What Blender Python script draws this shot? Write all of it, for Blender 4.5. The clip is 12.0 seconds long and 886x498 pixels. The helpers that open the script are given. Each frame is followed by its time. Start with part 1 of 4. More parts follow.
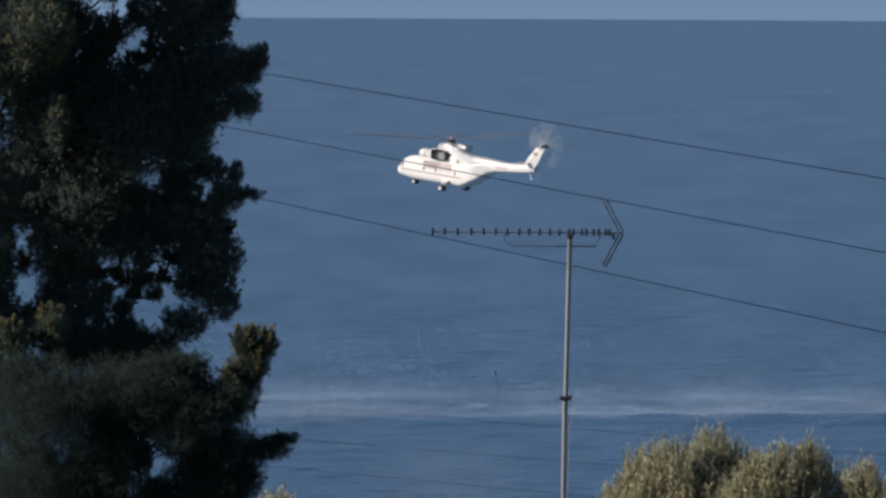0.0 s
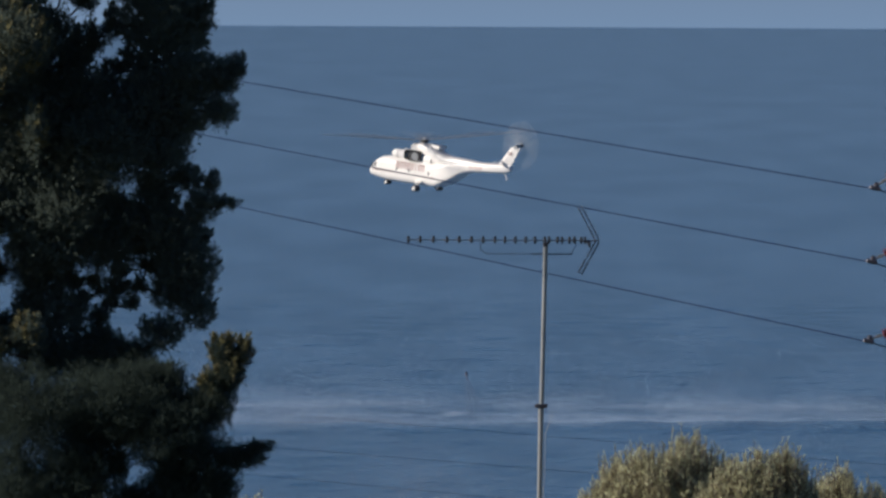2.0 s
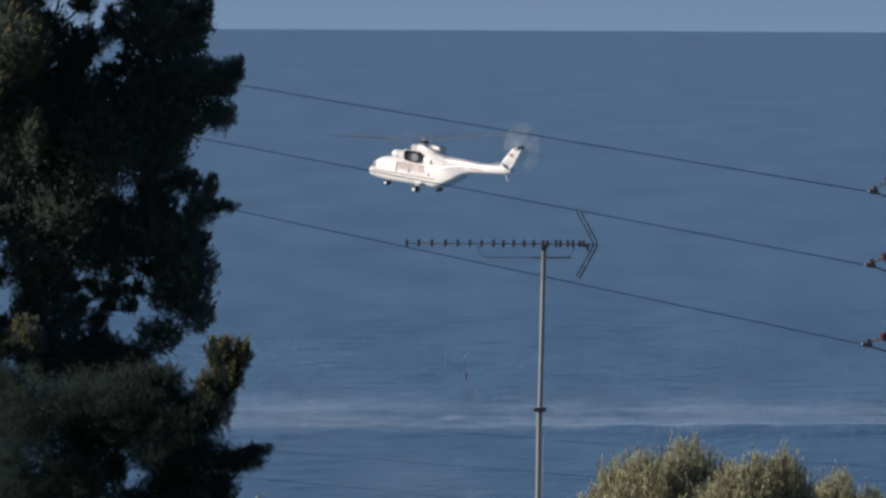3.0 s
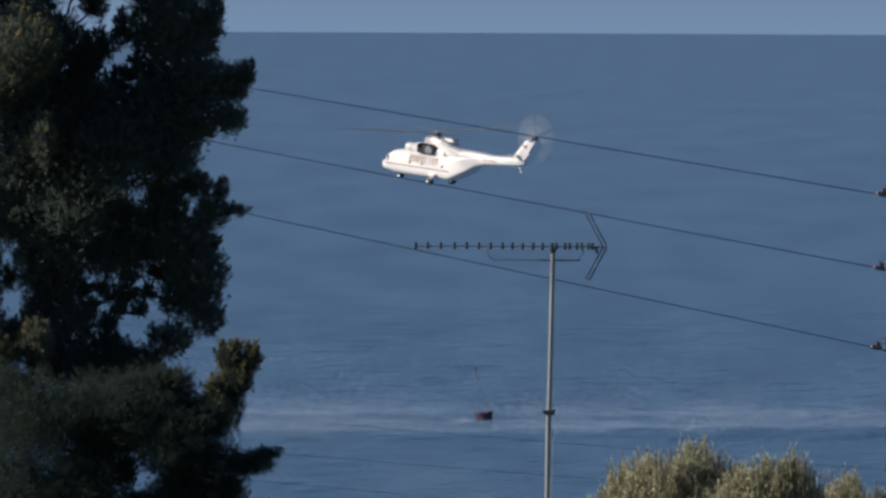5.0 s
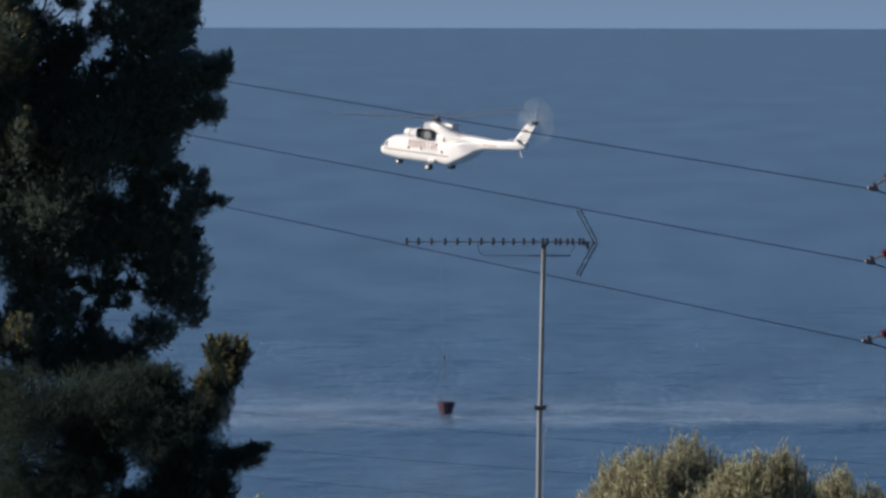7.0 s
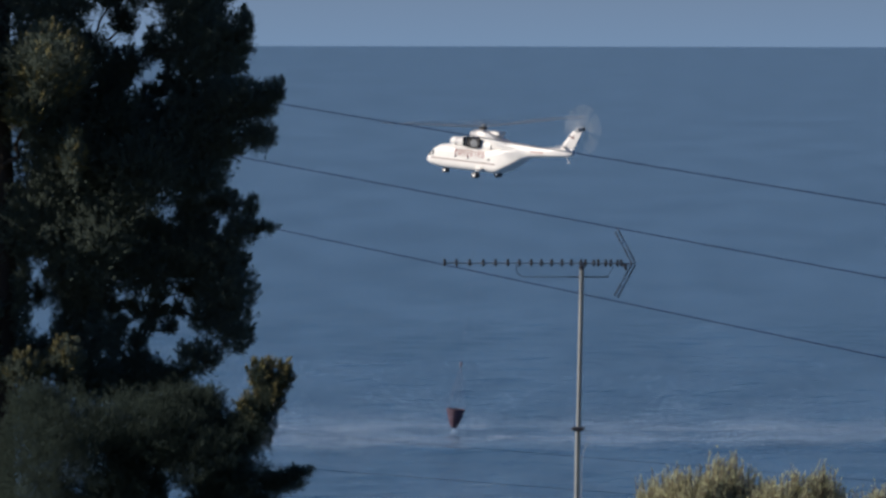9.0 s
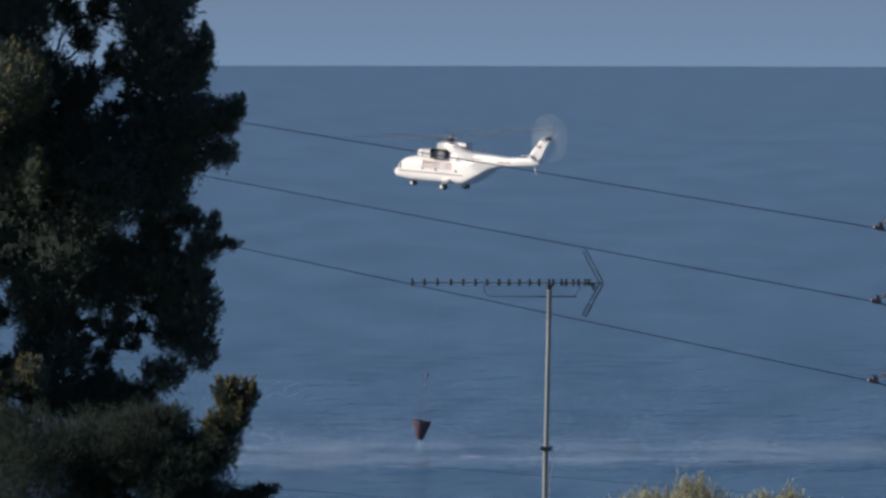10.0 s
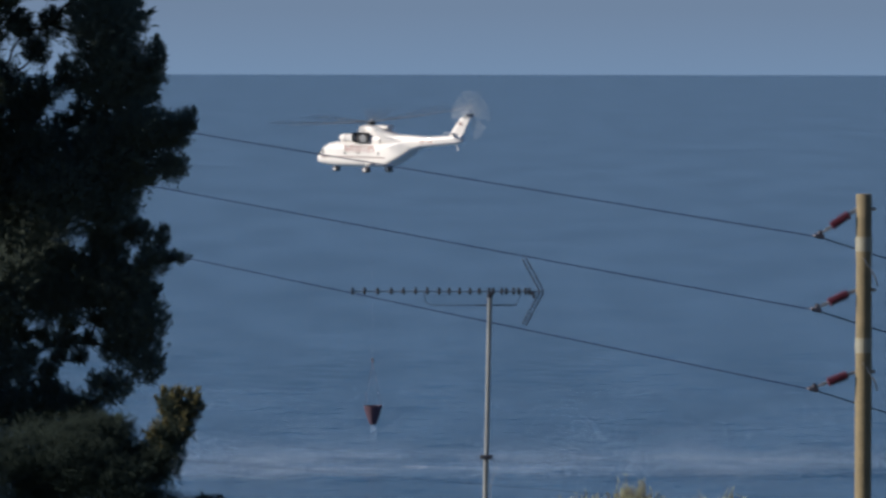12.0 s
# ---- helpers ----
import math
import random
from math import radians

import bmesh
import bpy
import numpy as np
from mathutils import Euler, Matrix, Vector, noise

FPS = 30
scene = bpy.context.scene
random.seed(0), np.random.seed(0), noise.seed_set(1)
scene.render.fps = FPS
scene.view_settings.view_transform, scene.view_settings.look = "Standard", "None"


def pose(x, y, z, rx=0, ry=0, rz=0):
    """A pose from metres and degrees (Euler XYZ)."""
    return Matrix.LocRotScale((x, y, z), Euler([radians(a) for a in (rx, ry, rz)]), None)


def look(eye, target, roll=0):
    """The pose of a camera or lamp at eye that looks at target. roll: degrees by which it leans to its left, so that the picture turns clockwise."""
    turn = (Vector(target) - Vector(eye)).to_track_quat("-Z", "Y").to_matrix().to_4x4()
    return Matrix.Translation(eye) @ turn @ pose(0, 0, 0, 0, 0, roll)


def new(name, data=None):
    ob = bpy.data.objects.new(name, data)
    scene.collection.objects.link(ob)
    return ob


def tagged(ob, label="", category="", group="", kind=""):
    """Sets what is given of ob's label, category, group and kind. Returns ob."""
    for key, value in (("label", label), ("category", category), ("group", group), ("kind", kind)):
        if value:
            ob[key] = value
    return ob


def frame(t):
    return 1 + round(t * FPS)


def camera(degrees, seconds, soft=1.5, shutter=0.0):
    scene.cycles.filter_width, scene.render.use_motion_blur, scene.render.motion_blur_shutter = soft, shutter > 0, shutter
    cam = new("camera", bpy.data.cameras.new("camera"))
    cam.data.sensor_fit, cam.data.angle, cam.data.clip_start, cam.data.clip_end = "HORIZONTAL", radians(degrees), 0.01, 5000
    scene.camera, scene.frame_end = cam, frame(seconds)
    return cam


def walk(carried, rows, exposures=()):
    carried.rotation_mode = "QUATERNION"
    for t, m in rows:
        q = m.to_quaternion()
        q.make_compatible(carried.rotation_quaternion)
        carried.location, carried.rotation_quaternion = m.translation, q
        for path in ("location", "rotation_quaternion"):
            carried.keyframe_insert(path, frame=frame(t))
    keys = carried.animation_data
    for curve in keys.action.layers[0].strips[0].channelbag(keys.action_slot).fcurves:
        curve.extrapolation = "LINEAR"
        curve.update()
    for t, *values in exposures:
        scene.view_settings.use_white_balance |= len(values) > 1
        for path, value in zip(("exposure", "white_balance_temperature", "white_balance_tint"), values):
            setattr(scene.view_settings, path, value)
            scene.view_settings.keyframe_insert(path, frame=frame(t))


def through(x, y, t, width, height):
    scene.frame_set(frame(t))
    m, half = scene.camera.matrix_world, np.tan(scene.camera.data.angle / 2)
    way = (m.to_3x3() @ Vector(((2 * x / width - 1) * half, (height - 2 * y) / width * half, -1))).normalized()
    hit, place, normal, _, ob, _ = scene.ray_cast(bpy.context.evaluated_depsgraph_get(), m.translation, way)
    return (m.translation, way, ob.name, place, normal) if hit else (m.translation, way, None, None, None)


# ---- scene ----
EYE_Z = 79.0
cam = camera(6.618, 12.0, soft=2.8, shutter=0.8)

# seconds, yaw and pitch of the view as slopes
VIEW = [
    (0.0, 0.00000, -0.04592), (0.5, 0.00056, -0.04546), (1.0, 0.00215, -0.04523), (1.5, 0.00248, -0.04594),
    (2.0, 0.00316, -0.04488), (2.5, 0.00327, -0.04473), (3.0, 0.00338, -0.04442), (3.2, 0.00214, -0.04379),
    (4.8, 0.00233, -0.04451), (5.0, 0.00218, -0.04407), (5.5, 0.00252, -0.04357), (6.0, 0.00264, -0.04476),
    (6.5, 0.00264, -0.04340), (7.0, 0.00340, -0.04470), (7.5, 0.00328, -0.04328), (7.7, -0.00346, -0.04371),
    (9.3, -0.00015, -0.04156), (9.5, 0.00097, -0.04096), (10.0, 0.00263, -0.03975), (10.5, 0.00501, -0.04001),
    (11.0, 0.00516, -0.04034), (11.5, 0.00647, -0.03815), (12.0, 0.01043, -0.03860),
]


def view_pose(t, yaw, pitch):
    eye = Vector((0.0, 0.0, EYE_Z + np.interp(t, (0, 6.5, 7.0, 7.5, 9.3, 12), (0, 0, 0.004, 0.009, 0.026, 0.026))))
    return look(eye, eye + Vector((yaw, 1.0, pitch)) * 100, np.interp(t, (0, 5, 6, 7, 12), (0.30, 0.26, 0.20, 0.12, 0.08)))


walk(cam, [(t, view_pose(t, a, b)) for t, a, b in VIEW], exposures=[(0.0, 0.08), (12.0, 0.08)])

# ---- light ----
SUN_ELEVATION, SUN_AZIMUTH = radians(23), radians(-97)   # azimuth from +y, clockwise from above


def build_light():
    world = bpy.data.worlds.new("sky")
    scene.world = world
    world.use_nodes = True
    nt = world.node_tree
    nt.nodes.clear()
    sky = nt.nodes.new("ShaderNodeTexSky")
    sky.sky_type = "NISHITA"
    sky.sun_disc = False
    sky.sun_elevation = SUN_ELEVATION
    sky.sun_rotation = SUN_AZIMUTH
    sky.altitude = 80
    sky.air_density, sky.dust_density, sky.ozone_density = 1.0, 0.6, 3.0
    tint = nt.nodes.new("ShaderNodeMix")
    tint.data_type, tint.blend_type = "RGBA", "MULTIPLY"
    tint.inputs[0].default_value = 1.0
    tint.inputs[7].default_value = (0.44, 0.55, 0.72, 1)
    # marine haze that fills the lowest few degrees of the sky
    where = nt.nodes.new("ShaderNodeTexCoord")
    split = nt.nodes.new("ShaderNodeSeparateXYZ")
    nt.links.new(where.outputs["Generated"], split.inputs[0])
    ramp = nt.nodes.new("ShaderNodeValToRGB")
    ramp.color_ramp.elements[0].position, ramp.color_ramp.elements[1].position = 0.0, 1.0
    ramp.color_ramp.elements[0].color = (0.362, 0.56, 0.87, 1)
    ramp.color_ramp.elements[1].color = (0.33, 0.47, 0.71, 1)
    low = nt.nodes.new("ShaderNodeMapRange")
    low.inputs[1].default_value, low.inputs[2].default_value = -0.0165, 0.03
    nt.links.new(split.outputs[2], low.inputs[0])
    nt.links.new(low.outputs[0], ramp.inputs[0])
    veil = ramp.color_ramp.elements.new(0.2)
    veil.color = (0.335, 0.485, 0.73, 1)
    glow = nt.nodes.new("ShaderNodeVectorMath")
    glow.operation = "SCALE"
    glow.inputs[3].default_value = 5.0
    nt.links.new(ramp.outputs[0], glow.inputs[0])
    level = nt.nodes.new("ShaderNodeMapRange")
    level.interpolation_type = "SMOOTHSTEP"
    level.inputs[1].default_value, level.inputs[2].default_value = 0.02, 0.22
    nt.links.new(split.outputs[2], level.inputs[0])
    haze = nt.nodes.new("ShaderNodeMix")
    haze.data_type = "RGBA"
    nt.links.new(level.outputs[0], haze.inputs[0])
    nt.links.new(glow.outputs[0], haze.inputs[6])
    nt.links.new(tint.outputs[2], haze.inputs[7])
    back = nt.nodes.new("ShaderNodeBackground")
    back.inputs[1].default_value = 0.09
    out = nt.nodes.new("ShaderNodeOutputWorld")
    nt.links.new(sky.outputs[0], tint.inputs[6])
    nt.links.new(haze.outputs[2], back.inputs[0])
    nt.links.new(back.outputs[0], out.inputs[0])
    lamp = bpy.data.lights.new("sun", "SUN")
    lamp.energy, lamp.angle, lamp.color = 4.7, radians(0.5), (1.0, 0.91, 0.80)
    ob = new("sun", lamp)
    to_sun = Vector((math.sin(SUN_AZIMUTH) * math.cos(SUN_ELEVATION), math.cos(SUN_AZIMUTH) * math.cos(SUN_ELEVATION), math.sin(SUN_ELEVATION)))
    ob.matrix_world = look(to_sun * 300 + Vector((0, 600, 0)), (0, 600, 0))


build_light()

# ---- materials ----


def material(name, color, rough=0.6, metal=0.0, spread=0.12, scale=8.0, bump=0.0, bump_scale=40.0, island=0.0, coat=0.0, spec=0.5, through=0.0):
    """Base colour varied by noise at two scales, optional per-piece variation and relief."""
    mat = bpy.data.materials.new(name)
    mat.use_nodes = True
    nt = mat.node_tree
    bsdf = nt.nodes["Principled BSDF"]
    bsdf.inputs["Roughness"].default_value = rough
    bsdf.inputs["Metallic"].default_value = metal
    bsdf.inputs["Coat Weight"].default_value = coat
    bsdf.inputs["Specular IOR Level"].default_value = spec
    where = nt.nodes.new("ShaderNodeTexCoord")
    big = nt.nodes.new("ShaderNodeTexNoise")
    big.inputs["Scale"].default_value = scale
    big.inputs["Detail"].default_value = 6
    fine = nt.nodes.new("ShaderNodeTexNoise")
    fine.inputs["Scale"].default_value = scale * 9
    fine.inputs["Detail"].default_value = 3
    for n in (big, fine):
        nt.links.new(where.outputs["Object"], n.inputs["Vector"])
    add = nt.nodes.new("ShaderNodeMath")
    add.operation = "ADD"
    nt.links.new(big.outputs[0], add.inputs[0])
    nt.links.new(fine.outputs[0], add.inputs[1])
    value = nt.nodes.new("ShaderNodeMapRange")
    value.inputs[1].default_value, value.inputs[2].default_value = 0.6, 1.4
    value.inputs[3].default_value, value.inputs[4].default_value = 1 - spread, 1 + spread
    nt.links.new(add.outputs[0], value.inputs[0])
    hsv = nt.nodes.new("ShaderNodeHueSaturation")
    hsv.inputs["Color"].default_value = (*color, 1)
    last = value.outputs[0]
    if island:
        geo = nt.nodes.new("ShaderNodeNewGeometry")
        rnd = nt.nodes.new("ShaderNodeMapRange")
        rnd.inputs[3].default_value, rnd.inputs[4].default_value = 1 - island, 1 + island
        nt.links.new(geo.outputs["Random Per Island"], rnd.inputs[0])
        mul = nt.nodes.new("ShaderNodeMath")
        mul.operation = "MULTIPLY"
        nt.links.new(last, mul.inputs[0])
        nt.links.new(rnd.outputs[0], mul.inputs[1])
        last = mul.outputs[0]
        hue = nt.nodes.new("ShaderNodeMapRange")
        hue.inputs[3].default_value, hue.inputs[4].default_value = 0.5 - 0.03 * island, 0.5 + 0.03 * island
        nt.links.new(geo.outputs["Random Per Island"], hue.inputs[0])
        nt.links.new(hue.outputs[0], hsv.inputs["Hue"])
    nt.links.new(last, hsv.inputs["Value"])
    nt.links.new(hsv.outputs[0], bsdf.inputs["Base Color"])
    if through:
        # thin leaves let part of the light through
        thin = nt.nodes.new("ShaderNodeBsdfTranslucent")
        nt.links.new(hsv.outputs[0], thin.inputs[0])
        mixed = nt.nodes.new("ShaderNodeMixShader")
        mixed.inputs[0].default_value = through
        nt.links.new(bsdf.outputs[0], mixed.inputs[1])
        nt.links.new(thin.outputs[0], mixed.inputs[2])
        nt.links.new(mixed.outputs[0], nt.nodes["Material Output"].inputs[0])
    if bump:
        rel = nt.nodes.new("ShaderNodeTexNoise")
        rel.inputs["Scale"].default_value = bump_scale
        rel.inputs["Detail"].default_value = 4
        nt.links.new(where.outputs["Object"], rel.inputs["Vector"])
        bm_node = nt.nodes.new("ShaderNodeBump")
        bm_node.inputs["Strength"].default_value = bump
        bm_node.inputs["Distance"].default_value = 0.02
        nt.links.new(rel.outputs[0], bm_node.inputs["Height"])
        nt.links.new(bm_node.outputs[0], bsdf.inputs["Normal"])
    return mat


def water_material():
    mat = bpy.data.materials.new("sea_water")
    mat.use_nodes = True
    nt = mat.node_tree
    bsdf = nt.nodes["Principled BSDF"]
    bsdf.inputs["IOR"].default_value = 1.33
    bsdf.inputs["Roughness"].default_value = 0.22
    where = nt.nodes.new("ShaderNodeTexCoord")
    heights = []
    for scale, along, across, weight in ((0.07, 0.6, 0.35, 0.10), (0.34, 0.75, 0.50, 0.55), (1.1, 0.8, 0.6, 0.45)):
        place = nt.nodes.new("ShaderNodeMapping")
        place.inputs["Scale"].default_value = (scale * along, scale * across, scale)
        nt.links.new(where.outputs["Object"], place.inputs[0])
        n = nt.nodes.new("ShaderNodeTexNoise")
        n.inputs["Scale"].default_value = 1.0
        n.inputs["Detail"].default_value = 3
        n.inputs["Distortion"].default_value = 0.4
        nt.links.new(place.outputs[0], n.inputs["Vector"])
        mul = nt.nodes.new("ShaderNodeMath")
        mul.operation = "MULTIPLY"
        mul.inputs[1].default_value = weight / scale
        nt.links.new(n.outputs[0], mul.inputs[0])
        heights.append(mul)
    total = heights[0].outputs[0]
    for h in heights[1:]:
        add = nt.nodes.new("ShaderNodeMath")
        add.operation = "ADD"
        nt.links.new(total, add.inputs[0])
        nt.links.new(h.outputs[0], add.inputs[1])
        total = add.outputs[0]
    bump = nt.nodes.new("ShaderNodeBump")
    bump.inputs["Strength"].default_value = 1.0
    # the water lies calmer further offshore
    reach = nt.nodes.new("ShaderNodeVectorMath")
    reach.operation = "LENGTH"
    nt.links.new(where.outputs["Object"], reach.inputs[0])
    calm = nt.nodes.new("ShaderNodeMapRange")
    calm.inputs[1].default_value, calm.inputs[2].default_value = 1000, 2800
    calm.inputs[3].default_value, calm.inputs[4].default_value = 0.44, 0.13
    nt.links.new(reach.outputs["Value"], calm.inputs[0])
    still = nt.nodes.new("ShaderNodeMapRange")
    still.inputs[1].default_value, still.inputs[2].default_value = 3000, 4990
    still.inputs[3].default_value, still.inputs[4].default_value = 1.0, 0.12
    nt.links.new(reach.outputs["Value"], still.inputs[0])
    lower = nt.nodes.new("ShaderNodeMath")
    lower.operation = "MULTIPLY"
    nt.links.new(calm.outputs[0], lower.inputs[0])
    nt.links.new(still.outputs[0], lower.inputs[1])
    nt.links.new(lower.outputs[0], bump.inputs["Distance"])
    nt.links.new(total, bump.inputs["Height"])
    nt.links.new(bump.outputs[0], bsdf.inputs["Normal"])
    ramp = nt.nodes.new("ShaderNodeValToRGB")
    ramp.color_ramp.elements[0].position, ramp.color_ramp.elements[1].position = 0.38, 0.62
    ramp.color_ramp.elements[0].color = (0.040, 0.100, 0.174, 1)
    ramp.color_ramp.elements[1].color = (0.066, 0.143, 0.240, 1)
    tone = nt.nodes.new("ShaderNodeTexNoise")
    tone.inputs["Scale"].default_value = 1.0
    lie = nt.nodes.new("ShaderNodeMapping")
    lie.inputs["Scale"].default_value = (0.045, 0.010, 1)
    nt.links.new(where.outputs["Object"], lie.inputs[0])
    tone.inputs["Detail"].default_value = 5
    nt.links.new(lie.outputs[0], tone.inputs["Vector"])
    nt.links.new(tone.outputs[0], ramp.inputs[0])
    # milky water beaten full of air, in two long bands of the downwash ring
    axes = nt.nodes.new("ShaderNodeSeparateXYZ")
    nt.links.new(where.outputs["Object"], axes.inputs[0])

    def calc(op, a, b):
        n = nt.nodes.new("ShaderNodeMath")
        n.operation = op
        for k, value in enumerate((a, b)):
            if isinstance(value, (int, float)):
                n.inputs[k].default_value = value
            else:
                nt.links.new(value, n.inputs[k])
        return n.outputs[0]

    def step(value, lo, hi):
        n = nt.nodes.new("ShaderNodeMapRange")
        n.interpolation_type = "SMOOTHSTEP"
        n.inputs[1].default_value, n.inputs[2].default_value = lo, hi
        nt.links.new(value, n.inputs[0])
        return n.outputs[0]

    def cloud(sx, sy, detail):
        lie2 = nt.nodes.new("ShaderNodeMapping")
        lie2.inputs["Scale"].default_value = (sx, sy, 1)
        nt.links.new(where.outputs["Object"], lie2.inputs[0])
        n = nt.nodes.new("ShaderNodeTexNoise")
        n.inputs["Scale"].default_value = 1.0
        n.inputs["Detail"].default_value = detail
        nt.links.new(lie2.outputs[0], n.inputs["Vector"])
        return n.outputs[0]

    off = calc("SUBTRACT", axes.outputs[0], 13.0)
    far = calc("ABSOLUTE", off, 0)
    v = calc("ADD", axes.outputs[1], calc("MULTIPLY", calc("SUBTRACT", cloud(0.05, 0.0, 2), 0.5), 14.0))
    near_band = calc("MULTIPLY", step(v, 1145, 1166), calc("SUBTRACT", 1.0, step(v, 1168, 1206)))
    far_band = calc("MULTIPLY", step(v, 1198, 1207), calc("SUBTRACT", 1.0, step(v, 1209, 1228)))
    air = calc("MAXIMUM", near_band, calc("MULTIPLY", far_band, 0.65))
    air = calc("MULTIPLY", air, calc("SUBTRACT", 1.0, step(far, 38, 72)))
    air = calc("MULTIPLY", air, step(cloud(0.035, 0.07, 4), 0.25, 0.70))
    milk = nt.nodes.new("ShaderNodeMix")
    milk.data_type = "RGBA"
    nt.links.new(calc("MULTIPLY", air, 0.45), milk.inputs[0])
    nt.links.new(ramp.outputs[0], milk.inputs[6])
    milk.inputs[7].default_value = (0.24, 0.34, 0.47, 1)
    nt.links.new(milk.outputs[2], bsdf.inputs["Base Color"])
    return mat


WATER = water_material()
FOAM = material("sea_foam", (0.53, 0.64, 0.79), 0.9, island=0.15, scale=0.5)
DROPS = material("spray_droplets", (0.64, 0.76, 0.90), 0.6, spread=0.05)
SOIL = material("dry_grass_hillside", (0.07, 0.075, 0.035), 0.95, spread=0.35, scale=0.25, bump=0.6, bump_scale=3)
WHITE = material("white_aircraft_paint", (0.80, 0.77, 0.74), 0.35, spread=0.05, scale=0.8, coat=0.2)
GREY = material("grey_aircraft_paint", (0.33, 0.34, 0.35), 0.5, spread=0.12, scale=2)
SOOT = material("sooty_steel", (0.03, 0.03, 0.035), 0.7, spread=0.3, scale=3)
GLASS_DARK = material("dark_cabin_glass", (0.02, 0.025, 0.03), 0.08, spread=0.1)
RED = material("red_marking_paint", (0.36, 0.12, 0.10), 0.5, spread=0.1, scale=2)
LINE = material("brown_stripe_paint", (0.26, 0.18, 0.17), 0.5, spread=0.1, scale=2)
BLADE = material("rotor_blade_grey", (0.19, 0.215, 0.25), 0.6, spread=0.15, scale=2)
TYRE = material("tyre_rubber", (0.09, 0.09, 0.095), 0.85, spread=0.2)
ORANGE = material("red_bucket_fabric", (0.072, 0.038, 0.058), 0.75, spread=0.2, scale=1.5)
ROPE = material("bucket_line", (0.13, 0.12, 0.16), 0.8)
STEEL = material("galvanised_mast_steel", (0.36, 0.37, 0.38), 0.4, metal=0.75, spread=0.15, scale=6)
DARK_METAL = material("weathered_aluminium", (0.06, 0.06, 0.075), 0.55, metal=0.4, spread=0.25, scale=20)
PLASTIC = material("black_plastic", (0.015, 0.015, 0.02), 0.6)
CABLE = material("dark_conductor", (0.011, 0.019, 0.050), 0.9, spec=0.05, metal=0.0, spread=0.2, scale=10)
TIMBER = material("weathered_pole_timber", (0.215, 0.175, 0.105), 0.85, spread=0.3, scale=5, bump=0.3, bump_scale=30)
POLYMER = material("red_polymer_insulator", (0.11, 0.025, 0.048), 0.5, spread=0.15, scale=20)
FITTING = material("zinc_fittings", (0.42, 0.42, 0.43), 0.4, metal=0.7, spread=0.2, scale=30)
CLAMP = material("tarnished_clamp", (0.10, 0.10, 0.13), 0.5, metal=0.5, spread=0.25, scale=30)
PLATE = material("pale_pole_band", (0.30, 0.29, 0.23), 0.6, spread=0.15, scale=20)
BARK = material("dark_bark", (0.035, 0.026, 0.022), 0.9, spread=0.3, scale=6, bump=0.6)
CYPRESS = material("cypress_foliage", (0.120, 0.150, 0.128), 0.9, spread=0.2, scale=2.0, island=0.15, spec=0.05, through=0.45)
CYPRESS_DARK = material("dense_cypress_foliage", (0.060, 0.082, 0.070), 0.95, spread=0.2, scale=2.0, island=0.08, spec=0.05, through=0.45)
# golden tone: the sun catching the tips, put into the leaf colour
CYPRESS_SUNLIT = material("sunlit_tone_cypress_tips", (0.16, 0.145, 0.07), 0.7, spread=0.25, scale=2.0, island=0.4, spec=0.2)
SHRUB_LEAF = material("grey_olive_leaves", (0.50, 0.49, 0.31), 0.5, spread=0.25, scale=4.0, island=0.6, spec=0.4, through=0.5)
ALLOY = material("dull_aluminium_boom", (0.30, 0.31, 0.34), 0.5, metal=0.3, spread=0.15, scale=20)
TWIG = material("shrub_twig", (0.14, 0.09, 0.07), 0.8, spread=0.2)

# ---- mesh tools ----


